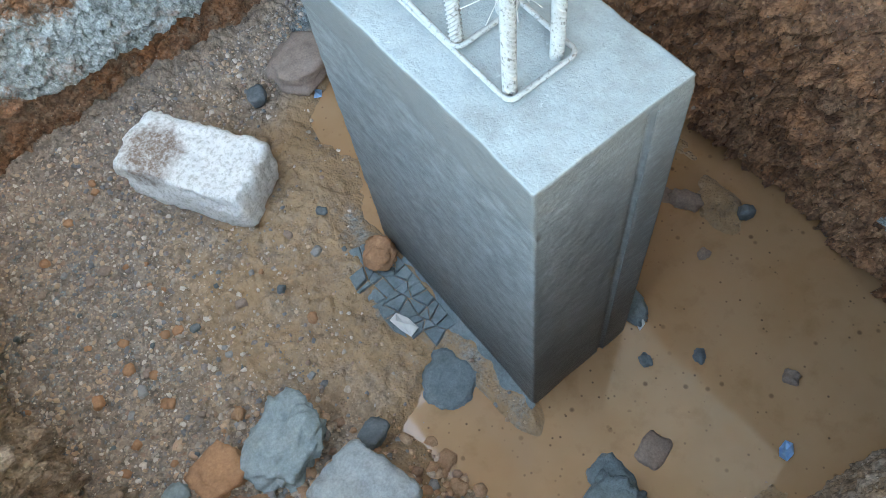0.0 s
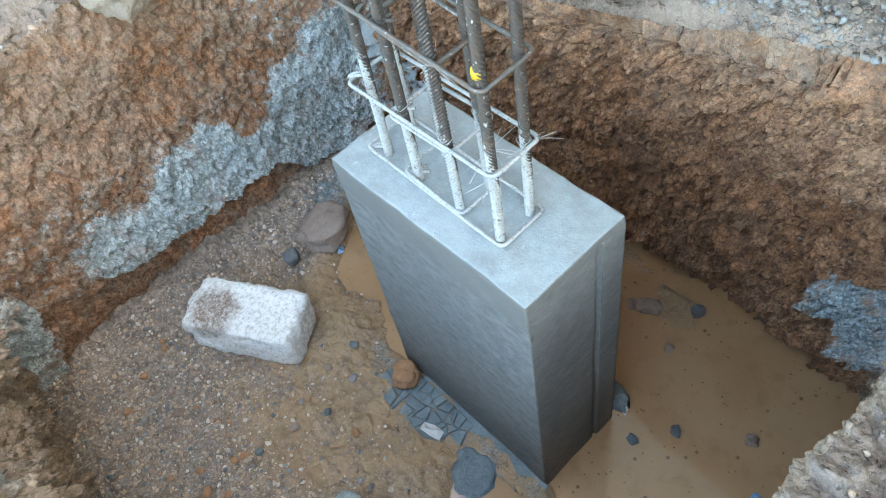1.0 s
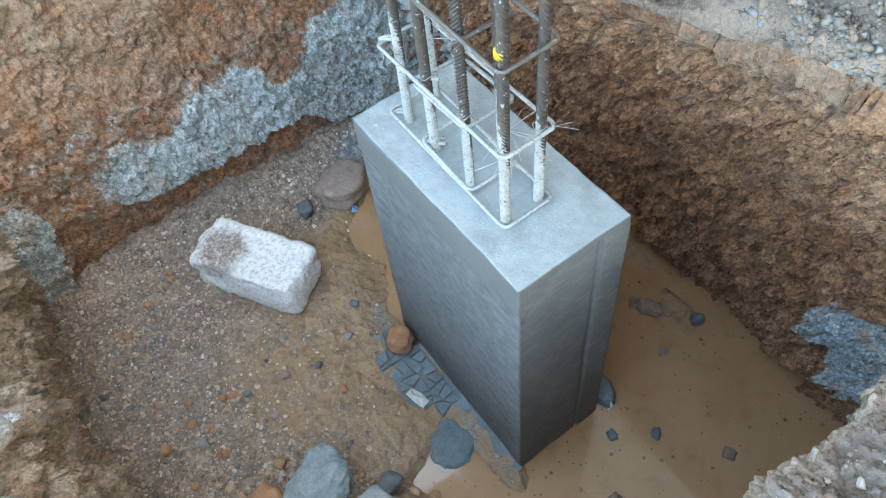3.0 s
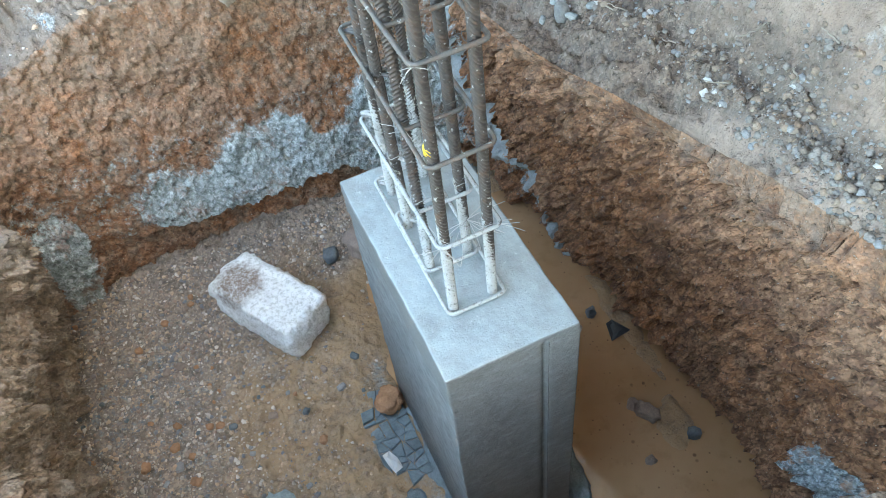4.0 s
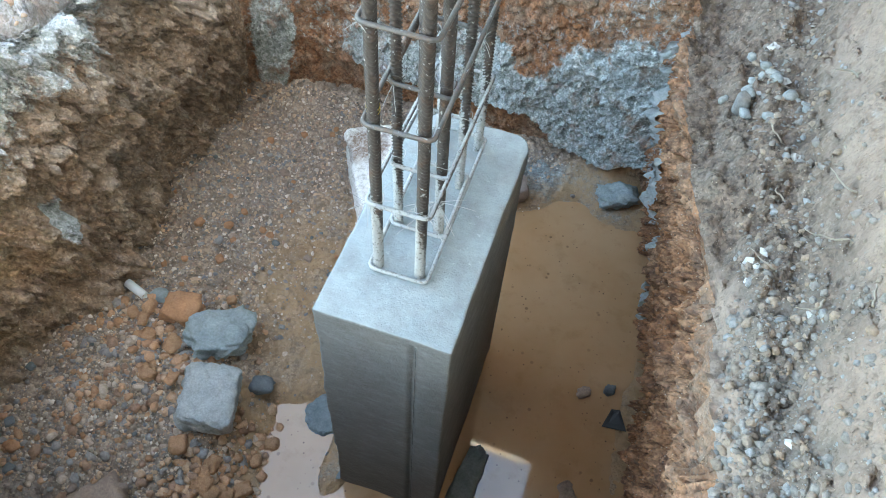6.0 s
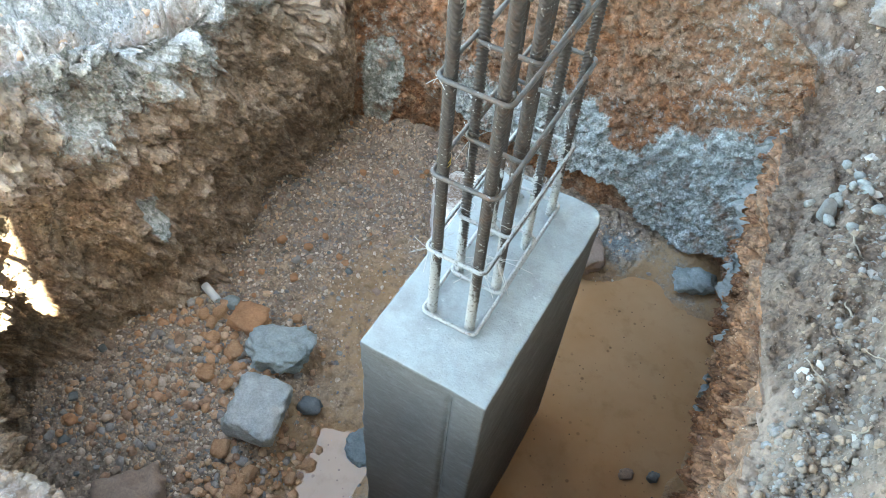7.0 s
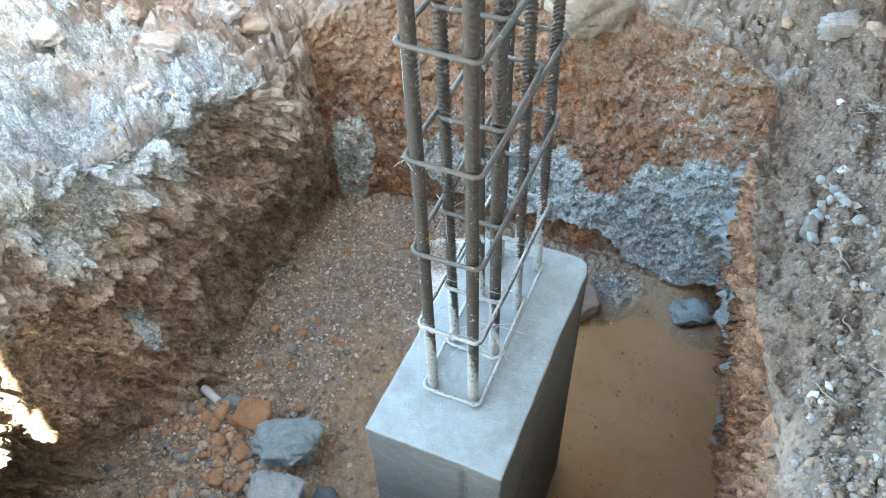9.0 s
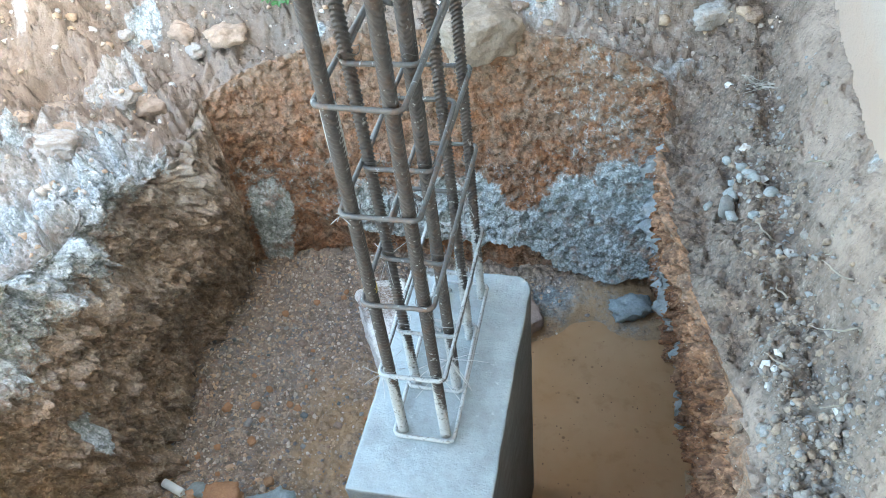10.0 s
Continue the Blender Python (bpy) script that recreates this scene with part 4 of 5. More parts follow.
lay(rough_lump("clay_lump", (0.16, 0.14, 0.09), CLAY, 6, 0.3, 0.2, 0.10), -0.80, 0.36, 10, "brown clay lump with a grey mortar edge", "clod")
lay(rough_lump("mortar_lump", (0.30, 0.17, 0.10), MORTAR_WET, 11, 0.45, 0.22, 0.09, 5), -0.075, -0.375, 14, "dark wet mortar lump half sunk in water", "mortar", sink=0.0)
lay(rough_lump("mortar_lump", (0.20, 0.17, 0.05), MORTAR_WET, 14, 0.1, 0.12, 0.05, 5), -0.135, 0.225, 60, "flat wet grey mortar heap beside the pedestal", "mortar", sink=-0.012)
lay(rough_lump("clay_lump", (0.105, 0.10, 0.075), CLAY, 16, 0.3, 0.18, 0.12), -0.056, 0.665, 40, "orange-brown clay lump resting on mortar chips", "clod", sink=-0.012)
lay(rough_lump("stone", (0.24, 0.19, 0.10), STONE_UMBER, 18, 0.55, 0.15, 0.05), 0.185, 1.475, 25, "flat brown-grey stone lying behind the pedestal", "stone")
lay(rough_lump("stone", (0.075, 0.065, 0.055), STONE_DARK, 21, 0.5, 0.15, 0.06, 3), -0.02, 1.465, 70, "dark blue-grey stone on the mud", "stone")
lay(rough_lump("stone", (0.105, 0.085, 0.06), STONE_BROWN, 23, 0.5, 0.15, 0.06, 3), 0.175, -0.312, 10, "brown stone standing out of the water", "stone", sink=0.0)
lay(rough_lump("mortar_lump", (0.17, 0.13, 0.06), MORTAR_WET, 27, 0.2, 0.2, 0.05), 0.02, -0.30, 80, "dark grey mud-covered mortar lump in the water", "mortar", sink=0.0)
lay(rough_lump("stone", (0.09, 0.075, 0.045), STONE_DARK, 29, 0.4, 0.2, 0.08, 3), -0.41, 0.215, 20, "round dark grey stone at the water's edge", "stone")
lay(rough_lump("stone", (0.10, 0.06, 0.04), STONE_BROWN, 31, 0.3, 0.25, 0.1, 3), 0.815, 0.185, 120, "reddish brown stone breaking the muddy water", "stone", sink=-0.01)
lay(rough_lump("stone", (0.075, 0.055, 0.04), STONE_BROWN, 33, 0.3, 0.25, 0.1, 3), 0.79, 0.245, 30, "reddish brown stone breaking the muddy water", "stone", sink=-0.01)
lay(rough_lump("stone", (0.055, 0.045, 0.05), STONE_BROWN, 35, 0.5, 0.2, 0.1, 3), 0.766, 0.637, 30, "brown stone breaking the muddy water", "stone", sink=-0.02)
lay(rough_lump("stone", (0.045, 0.04, 0.05), STONE_DARK, 36, 0.5, 0.2, 0.1, 3), 0.86, 0.68, 80, "small dark stone breaking the muddy water", "stone", sink=-0.02)
for x, y, k in ((0.342, -0.112, 41), (0.615, -0.412, 42), (0.91, 0.03, 43), (0.72, 0.02, 44), (0.47, -0.20, 45)):
    lay(rough_lump("stone", (0.05, 0.04, 0.055), (STONE_BROWN, STONE_DARK)[k % 2], k, 0.4, 0.2, 0.1, 3), x, y, k * 37, "small wet stone standing out of the muddy water", "stone", "stones in the water", sink=-0.005)
lay(rough_lump("mortar_lump", (0.17, 0.13, 0.08), MORTAR, 47, 0.2, 0.3, 0.2), 0.69, 1.62, 20, "blue-grey mortar lump fallen in the corner of the pit", "mortar")
lay(rough_lump("mortar_lump", (0.085, 0.30, 0.05), MORTAR_WET, 51, 0.2, 0.2, 0.1), 0.435, 0.13, -6, "dark slab of mortar half under water beside the pedestal", "mortar", sink=-0.025)
lay(rough_lump("clod", (0.23, 0.17, 0.10), STONE_BROWN, 53, 0.5, 0.22, 0.1), -0.72, -0.42, 50, "dark brown dug-out clod on the pit floor", "clod")


def flat_scrap(name, outline, thick, material, fold=0.01, seed=1):
    """A thin crumpled scrap: its outline filled as a fan of creased facets, with thickness."""
    rr = random.Random(seed)
    n = len(outline)
    cx, cy = sum(p[0] for p in outline) / n, sum(p[1] for p in outline) / n
    ring = [(x, y, rr.uniform(0, fold)) for x, y in outline]
    inner = [((x + cx) / 2, (y + cy) / 2, rr.uniform(0.3, 1.4) * fold) for x, y in outline]
    top = ring + inner + [(cx, cy, fold)]
    verts = top + [(x, y, z - thick) for x, y, z in top]
    faces, o = [], len(top)
    for i in range(n):
        j = (i + 1) % n
        for tri in ((i, j, n + j, n + i), (n + i, n + j, 2 * n)):
            faces += [tri, tuple(k + o for k in reversed(tri))]
        faces.append((i, i + o, j + o, j))
    low = min(v[2] for v in verts)
    return mesh_from(name, [(x, y, z - low) for x, y, z in verts], faces, material, flat=True)


PAPER = plain("dirty_white_paper", (0.70, 0.68, 0.64), 0.7)
FOIL_BLUE = plain("blue_foil_wrapper", (0.05, 0.26, 0.62), 0.3, 0.2, (0.45, 0.55, 0.65), 60)
CLOTH = plain("pale_rag", (0.62, 0.63, 0.60), 0.9)
DARK_SHEET = plain("black_roof_felt", (0.045, 0.05, 0.055), 0.55)
STRAW = plain("dry_straw", (0.44, 0.385, 0.31), 0.85)
YELLOW = plain("yellow_tape", (0.80, 0.55, 0.03), 0.5)
WIRE = plain("cement_coated_binding_wire", (0.55, 0.55, 0.52), 0.7, 0.0, (0.35, 0.33, 0.31))
lay(flat_scrap("paper_scrap", [(-0.022, -0.04), (0.012, -0.045), (0.024, 0.0), (0.018, 0.042), (-0.012, 0.045), (-0.02, 0.0)], 0.0012, PAPER, 0.014, 3), -0.139, 0.432, 20, "crumpled white paper scrap lying on mortar", "litter", sink=-0.012)
lay(flat_scrap("wrapper", [(-0.028, -0.012), (0.0, -0.02), (0.026, -0.008), (0.024, 0.014), (-0.004, 0.02), (-0.026, 0.012)], 0.001, FOIL_BLUE, 0.014, 5), 0.447, -0.54, 20, "crumpled blue foil wrapper floating on muddy water", "litter", sink=-0.03)
lay(flat_scrap("wrapper", [(-0.02, -0.016), (0.012, -0.022), (0.022, 0.0), (0.01, 0.022), (-0.018, 0.014)], 0.001, FOIL_BLUE, 0.014, 7), 0.158, 1.365, 70, "small crumpled blue wrapper on the mud", "litter")
lay(flat_scrap("felt_scrap", [(-0.05, -0.03), (0.045, -0.035), (0.02, 0.05), (-0.015, 0.045)], 0.003, DARK_SHEET, 0.012, 9), 0.905, 0.555, 10, "dark triangular scrap of felt at the water's edge", "litter", sink=-0.022)
lay(flat_scrap("rag", [(-0.06, -0.03), (0.0, -0.045), (0.055, -0.02), (0.06, 0.03), (0.01, 0.045), (-0.05, 0.03)], 0.004, CLOTH, 0.03, 11), -0.40, -0.545, 100, "crumpled pale plastic scrap under the pit's edge", "litter")
lay(flat_scrap("plastic_scrap", [(-0.012, -0.06), (0.012, -0.05), (0.02, 0.0), (0.008, 0.06), (-0.012, 0.05), (-0.006, 0.0)], 0.001, CLOTH, 0.02, 13), 0.415, 0.02, -12, "wet translucent plastic scrap beside the pedestal", "litter", sink=-0.045)


def pipe_bit():
    th = [2 * math.pi * k / 20 for k in range(20)]
    r0, r1, ln = 0.017, 0.014, 0.10
    verts = [(s * ln / 2, r * math.cos(a), r * math.sin(a) + r0) for s in (-1, 1) for r in (r0, r1) for a in th]
    faces = []
    for k in range(20):
        j = (k + 1) % 20
        faces += [(k, j, 40 + j, 40 + k), (20 + j, 20 + k, 60 + k, 60 + j), (j, k, 20 + k, 20 + j), (40 + k, 40 + j, 60 + j, 60 + k)]
    return mesh_from("pipe_piece", verts, faces, plain("white_plastic_pipe", (0.75, 0.77, 0.76), 0.45))


lay(pipe_bit(), -1.02, 0.385, -18, "short cut-off white plastic pipe on the pit floor", "pipe", sink=0.004)
lay(rough_lump("mortar_lump", (0.08, 0.06, 0.04), MORTAR, 57, 0.3, 0.2, 0.1, 3), -0.93, 0.40, 0, "small dark mortar lump on the pit floor", "mortar")

# cracked mortar spilt along the foot of the pedestal: a sheet that broke into plates
spill = empty("mortar_spill", -0.07, 0.45, 0.0, "cracked sheet of grey mortar along the pedestal's foot", "mortar")


def mortar_plates():
    rr = random.Random(12)
    cols, rows = 5, 11
    node = [[(-0.012 - 0.040 * c + (rr.uniform(-0.018, 0.018) if c else 0), 0.335 + 0.037 * k + rr.uniform(-0.016, 0.016)) for c in range(cols + 1)] for k in range(rows + 1)]
    for n in range(cols * rows):
        c, k = n % cols, n // cols
        if c > 1 + 3 * math.sin((k + 1.5) / (rows + 2) * math.pi) ** 0.7 - rr.random() or (c > 2 and rr.random() < 0.25):
            continue
        ring = [node[k][c], node[k + 1][c], node[k + 1][c + 1], node[k][c + 1]]
        if rr.random() < 0.4:
            ring.insert(2, ((ring[1][0] + ring[2][0]) / 2 + rr.uniform(-0.004, 0.004), (ring[1][1] + ring[2][1]) / 2 + 0.006))
        sides = len(ring)
        x, y = sum(a for a, _ in ring) / sides, sum(b for _, b in ring) / sides
        shrink = rr.uniform(0.90, 0.99)
        ring = [((a - x) * shrink, (b - y) * shrink) for a, b in ring]
        t = rr.uniform(0.010, 0.016)
        verts = [(a, b, 0) for a, b in ring] + [(a * 0.96, b * 0.96, t * 0.8) for a, b in ring] + [(a * 0.86, b * 0.86, t) for a, b in ring]
        faces = [tuple(range(sides - 1, -1, -1)), tuple(range(2 * sides, 3 * sides))]
        for lv in (0, 1):
            for i in range(sides):
                j = (i + 1) % sides
                faces.append((lv * sides + i, lv * sides + j, (lv + 1) * sides + j, (lv + 1) * sides + i))
        z = max(level(x, y) or 0, 0.002)
        part("plate", mesh_from("plate", verts, faces, MORTAR_WET, flat=True), spill, m=pose(x + 0.07, y - 0.45, z - 0.004, rr.uniform(-4, 4), rr.uniform(-4, 4), 0))


mortar_plates()


def fillet():
    """The rough toe of mortar where the pedestal meets the floor."""
    ys = np.linspace(-0.012, 0.62, 90)
    grid = []
    for u in np.linspace(0, 1, 9):
        w = 0.055 + 0.02 * np.sin(ys * 23) + 0.012 * np.sin(ys * 61 + 1)
        x = 0.003 - u * w
        z = 0.030 * (1 - u) ** 1.3 - 0.004 * u
        p = np.stack([x, ys, np.full_like(ys, z)], 1)
        p[:, 2] += 0.006 * fbm(p, 30, 3, 33) * (1 - u * 0.5)
        grid.append(p)
    ob = sheet("mortar_toe", np.array(grid)[::-1], MORTAR_WET)
    ob.parent = bpy.data.objects["concrete_pedestal"]
    ob["label"] = "wet grey mortar squeezed out at the foot"


fillet()


def joint_fin():
    """The thin fin of grout that ran out between two form boards."""
    pts, rad = [], []
    for i in range(60):
        z = 0.0 + i / 59 * (PZ - 0.02)
        pts.append((0.2705, -0.0035, z))
        rad.append(0.0016 + 0.0009 * math.sin(i * 2.1) * math.sin(i * 0.37))
    v, f = tube(pts, rad, 6)
    part("joint_fin", mesh_from("joint_fin", v, f, CONCRETE), bpy.data.objects["concrete_pedestal"])


joint_fin()

# binding wire and tape on the cage
def wire_tuft(seed, spread, n):
    rr = random.Random(seed)
    out = []
    for k in range(n):
        d = Vector((rr.uniform(-1, 1), rr.uniform(-1, 0.6), rr.uniform(-0.7, 0.5))).normalized()
        bend = Vector((rr.uniform(-1, 1), rr.uniform(-1, 1), rr.uniform(-1, 0))) * 0.3
        pts = [d * spread * u + bend * spread * u * u for u in (0, 0.25, 0.5, 0.75, 1.0)]
        out.append(tube(pts, 0.0008, 5))
    return out


def wire_ring(x, y):
    pts = [(0.017 * math.cos(a), 0.017 * math.sin(a), 0.004 * math.sin(3 * a)) for a in [k * 0.35 for k in range(36)]]
    return tube(pts, 0.0009, 5)


for n, (x, y, z, sp, cnt) in enumerate(((0.092, 0.162, 1.470, 0.055, 9), (0.212, 0.30, 1.36, 0.09, 12), (0.10, 0.31, 1.70, 0.045, 6), (0.236, 0.165, 1.47, 0.05, 5),
                                        (0.10, 0.64, 1.46, 0.04, 5), (0.09, 0.16, 1.97, 0.03, 4), (0.235, 0.51, 1.70, 0.04, 4))):
    tagged(part("binding_wire", joined("binding_wire", wire_tuft(n + 3, sp, cnt), WIRE), cage, m=pose(x - 0.16, y - 0.41, z - PZ)), kind="stuff")
for x, y in BARS:
    for z in (1.472, 1.722, 1.974, 2.218):
        v, f = wire_ring(x, y)
        part("binding_wire", mesh_from("binding_wire", v, f, WIRE if z < 1.6 else TIE), cage, m=pose(x - 0.16, y - 0.41, z - PZ + 0.002))
v, f = tube([(0, 0, -0.009), (0, 0, 0.009)], 0.0142, 14)
part("tape", mesh_from("tape", v, f, YELLOW), cage, "yellow tape mark", m=pose(0.106 - 0.16, 0.180 - 0.41, 1.752 - PZ))

# ---- loose stones, clods and gravel ----
def gravel_material(name, tones, rough=0.9):
    m, t, b = nodes_of(name)
    g = Graph(t)
    rnd = t.nodes["Geometry"].outputs["Random Per Island"]
    stops = [(i / len(tones), c) for i, c in enumerate(tones)]
    ramp = g.put("ShaderNodeValToRGB", Fac=rnd)
    ramp.color_ramp.interpolation = "CONSTANT"
    e = ramp.color_ramp.elements
    while len(e) < len(stops):
        e.new(0.5)
    for el, (p, c) in zip(e, stops):
        el.position, el.color = p, (*c, 1)
    col = g.mix(0.45, ramp.outputs["Color"], g.ramp(g.noise(110, 4, 0.75), [(0.28, 0.2), (0.72, 0.8)]), "OVERLAY")
    g.set(b.inputs["Base Color"], col)
    b.inputs["Roughness"].default_value = rough
    g.set(b.inputs["Normal"], g.bump(g.noise(140, 4, 0.7), 0.6, 0.008))
    return m


def pebble_shapes(n, seed):
    """n unit stones of 12 corners each, broken and angular."""
    bm = bmesh.new()
    bmesh.ops.create_icosphere(bm, subdivisions=1, radius=1.0)
    p = np.array([v.co for v in bm.verts])
    f = np.array([[v.index for v in q.verts] for q in bm.faces])
    bm.free()
    out = []
    rr = np.random.RandomState(seed)
    for k in range(n):
        q = p * rr.uniform(0.62, 1.2, (len(p), 1)) + rr.uniform(-0.16, 0.16, p.shape)
        out.append(q * rr.uniform((0.8, 0.65, 0.5), (1.15, 1.0, 0.85)))
    return out, f


SHAPES, PEBBLE_FACES = pebble_shapes(40, 3)


def scatter(name, spots, material, label, category, sunk=0.02):
    """Many small pieces as ONE object: spots are rows of x, y, z, size."""
    rr = np.random.RandomState(len(spots))
    vs, fs = [], []
    for i, (x, y, z, size) in enumerate(spots):
        q = SHAPES[rr.randint(len(SHAPES))] * size / 2
        a, b = rr.uniform(0, 6.283), rr.normal(0, 0.35)
        ca, sa, cb, sb = math.cos(a), math.sin(a), math.cos(b), math.sin(b)
        q = q @ np.array([[ca, sa, 0], [-sa, ca, 0], [0, 0, 1]]) @ np.array([[1, 0, 0], [0, cb, sb], [0, -sb, cb]])
        vs.append(q + (x, y, z - size * sunk))
        fs.append(PEBBLE_FACES + i * len(q))
    v, f = np.concatenate(vs), np.concatenate(fs)
    me = bpy.data.meshes.new(name)
    me.vertices.add(len(v))
    me.vertices.foreach_set("co", v.astype(np.float32).ravel())
    me.loops.add(f.size)
    me.loops.foreach_set("vertex_index", f.astype(np.int32).ravel())
    me.polygons.add(len(f))
    me.polygons.foreach_set("loop_start", np.arange(0, f.size, 3, dtype=np.int32))
    me.update(calc_edges=True)
    me.materials.append(material)
    return tagged(new(name, me), label, category, kind="stuff")


def spots_in(n, x0, x1, y0, y1, sizes, seed, tree, keep=None):
    rr = random.Random(seed)
    out = []
    while len(out) < n:
        x, y = rr.uniform(x0, x1), rr.uniform(y0, y1)
        if keep and rr.random() > keep(x, y):
            continue
        z = level(x, y, tree)
        if z is None:
            continue
        lo, hi = sizes
        out.append((x, y, z, lo * (hi / lo) ** (rr.random() ** 2.2)))
    return out


def off_pedestal(x, y):
    return not (-0.02 < x < PX + 0.02 and -0.02 < y < PY + 0.02)


def shelf(x, y):
    edge = np.interp(y, [-0.5, 0.0, 0.36, 0.5, 0.8, 1.3, 1.5, 1.8], [-0.2, -0.34, -0.42, -0.2, -0.15, -0.1, 0.3, 0.7])
    if not off_pedestal(x, y) or x < -1.32:
        return 0
    k = float(smooth(0.0, -0.35, x - edge))
    tan = math.exp(-(((x + 0.42) / 0.22) ** 2 + ((y - 0.75) / 0.4) ** 2))
    return 0.06 + k * (1 - 0.75 * tan)


GRAVEL = gravel_material("mixed_gravel", [(0.42, 0.345, 0.28), (0.50, 0.42, 0.345), (0.27, 0.225, 0.20), (0.47, 0.32, 0.21), (0.66, 0.57, 0.48), (0.34, 0.225, 0.16), (0.19, 0.19, 0.19), (0.54, 0.38, 0.25)], 0.55)
CLODS = gravel_material("brown_clods", [(0.50, 0.295, 0.175), (0.43, 0.25, 0.145), (0.54, 0.36, 0.235), (0.34, 0.21, 0.14), (0.50, 0.395, 0.31), (0.29, 0.27, 0.255)])
CHIPS = gravel_material("grey_gravel", [(0.29, 0.265, 0.24), (0.25, 0.225, 0.20), (0.31, 0.28, 0.25), (0.30, 0.24, 0.19), (0.36, 0.275, 0.205), (0.33, 0.325, 0.32)])
DRY = gravel_material("dry_clods", [(0.56, 0.41, 0.29), (0.48, 0.36, 0.265), (0.58, 0.50, 0.42), (0.54, 0.53, 0.51), (0.46, 0.34, 0.24)])
scatter("gravel", spots_in(17000, -1.3, 0.5, -0.4, 1.72, (0.004, 0.027), 1, FLOOR_TREE, shelf), GRAVEL, "fine mixed gravel trodden into the mud of the pit floor", "gravel", 0.0)


def rubble(x, y):
    a = math.exp(-(((x + 0.42) / 0.16) ** 2 + ((y + 0.16) / 0.20) ** 2))
    b = math.exp(-(((x + 0.75) / 0.25) ** 2 + ((y - 0.18) / 0.26) ** 2))
    c = 0.35 * math.exp(-(((x + 0.95) / 0.25) ** 2 + ((y + 0.1) / 0.3) ** 2))
    return min(1, a + b * 0.7 + c)


scatter("crumbled_clods", spots_in(3000, -1.3, 0.1, -0.62, 0.6, (0.006, 0.062), 2, FLOOR_TREE, rubble), CLODS, "crumbled brown clay clods heaped on the pit floor", "clods")
scatter("wet_grit", spots_in(160, 0.0, 1.0, -0.6, -0.2, (0.006, 0.030), 3, FLOOR_TREE, lambda x, y: float(y < -0.42 + 0.2 * abs(x - 0.3))), CLODS, "wet grit at the edge of the muddy water", "grit")
scatter("rim_gravel", spots_in(5200, 0.93, 1.15, -0.75, 1.6, (0.003, 0.034), 4, GROUND_TREE, lambda x, y: (0.22 + 0.78 * math.exp(-((y + 0.1) / 0.4) ** 2)) * (1 if x < 1.08 else 0.35)), CHIPS, "grey gravel spilt along the eastern edge of the pit", "gravel", 0.04)
scatter("dry_clods", spots_in(1500, -2.2, 1.15, 1.84, 2.9, (0.008, 0.06), 5, GROUND_TREE), DRY, "dry pale clods heaped behind the pit", "clods")
scatter("dry_clods", spots_in(900, -2.1, -1.25, -0.6, 1.8, (0.006, 0.06), 6, GROUND_TREE), DRY, "dry dusty clods on the western edge of the pit", "clods")
scatter("dry_clods", spots_in(700, -1.1, 1.0, -1.3, -0.70, (0.004, 0.035), 7, GROUND_TREE), DRY, "dry dusty clods on the southern edge of the pit", "clods")

# stones that can be counted
rr = random.Random(9)
kinds = [(STONE_BROWN, "brown stone on the muddy pit floor"), (STONE_DARK, "dark grey stone on the muddy pit floor"), (CLAY, "brown clay clod on the pit floor"), (STONE_GREY, "pale grey stone on the pit floor")]
meshes = [[rough_lump("stone", (1.0, rr.uniform(0.7, 0.95), rr.uniform(0.45, 0.7)), m, 60 + 5 * i + j, 0.4, 0.2, 0.08, 3) for j in range(4)] for i, (m, _) in enumerate(kinds)]
count = 0
while count < 130:
    x, y = rr.uniform(-1.2, 0.3), rr.uniform(-0.5, 1.6)
    if rr.random() > shelf(x, y) or (-0.62 < x < -0.05 and 1.0 < y < 1.6) or (abs(x + 0.52) < 0.17 and abs(y - 0.06) < 0.17):
        continue
    i = rr.choice((0, 1, 1, 2, 2, 3))
    size = 0.016 + 0.030 * rr.random() ** 2
    ob = new("stone", meshes[i][rr.randrange(4)])
    ob.matrix_basis = pose(x, y, level(x, y) - size * 0.08, 0, 0, rr.uniform(0, 360)) @ Matrix.Scale(size, 4)
    tagged(ob, kinds[i][1], "stone", "loose stones on the pit floor")
    count += 1

# a pale rock sits in the top of the north wall
rock = new("stone", rough_lump("stone", (0.30, 0.22, 0.20), stony("pale_dusty_rock", (0.42, 0.34, 0.265), (0.33, 0.26, 0.20), 0.95, 0.8, 0.2, 0.9), 240, 0.35, 0.18, 0.06, 5))
rock.matrix_basis = pose(0.02, 1.86, 1.25, 8, -6, 20)
tagged(rock, "pale dusty rock embedded in the top of the earth wall", "stone")

# litter and stones along the eastern edge
def on_ground(x, y):
    return level(x, y, GROUND_TREE)


lay(rough_lump("stone", (0.04, 0.05, 0.075), STONE_GREY, 91, 0.5, 0.15, 0.06, 3), 0.905, 1.05, 0, "upright pale grey stone on the pit's edge", "stone", tree=GROUND_TREE)
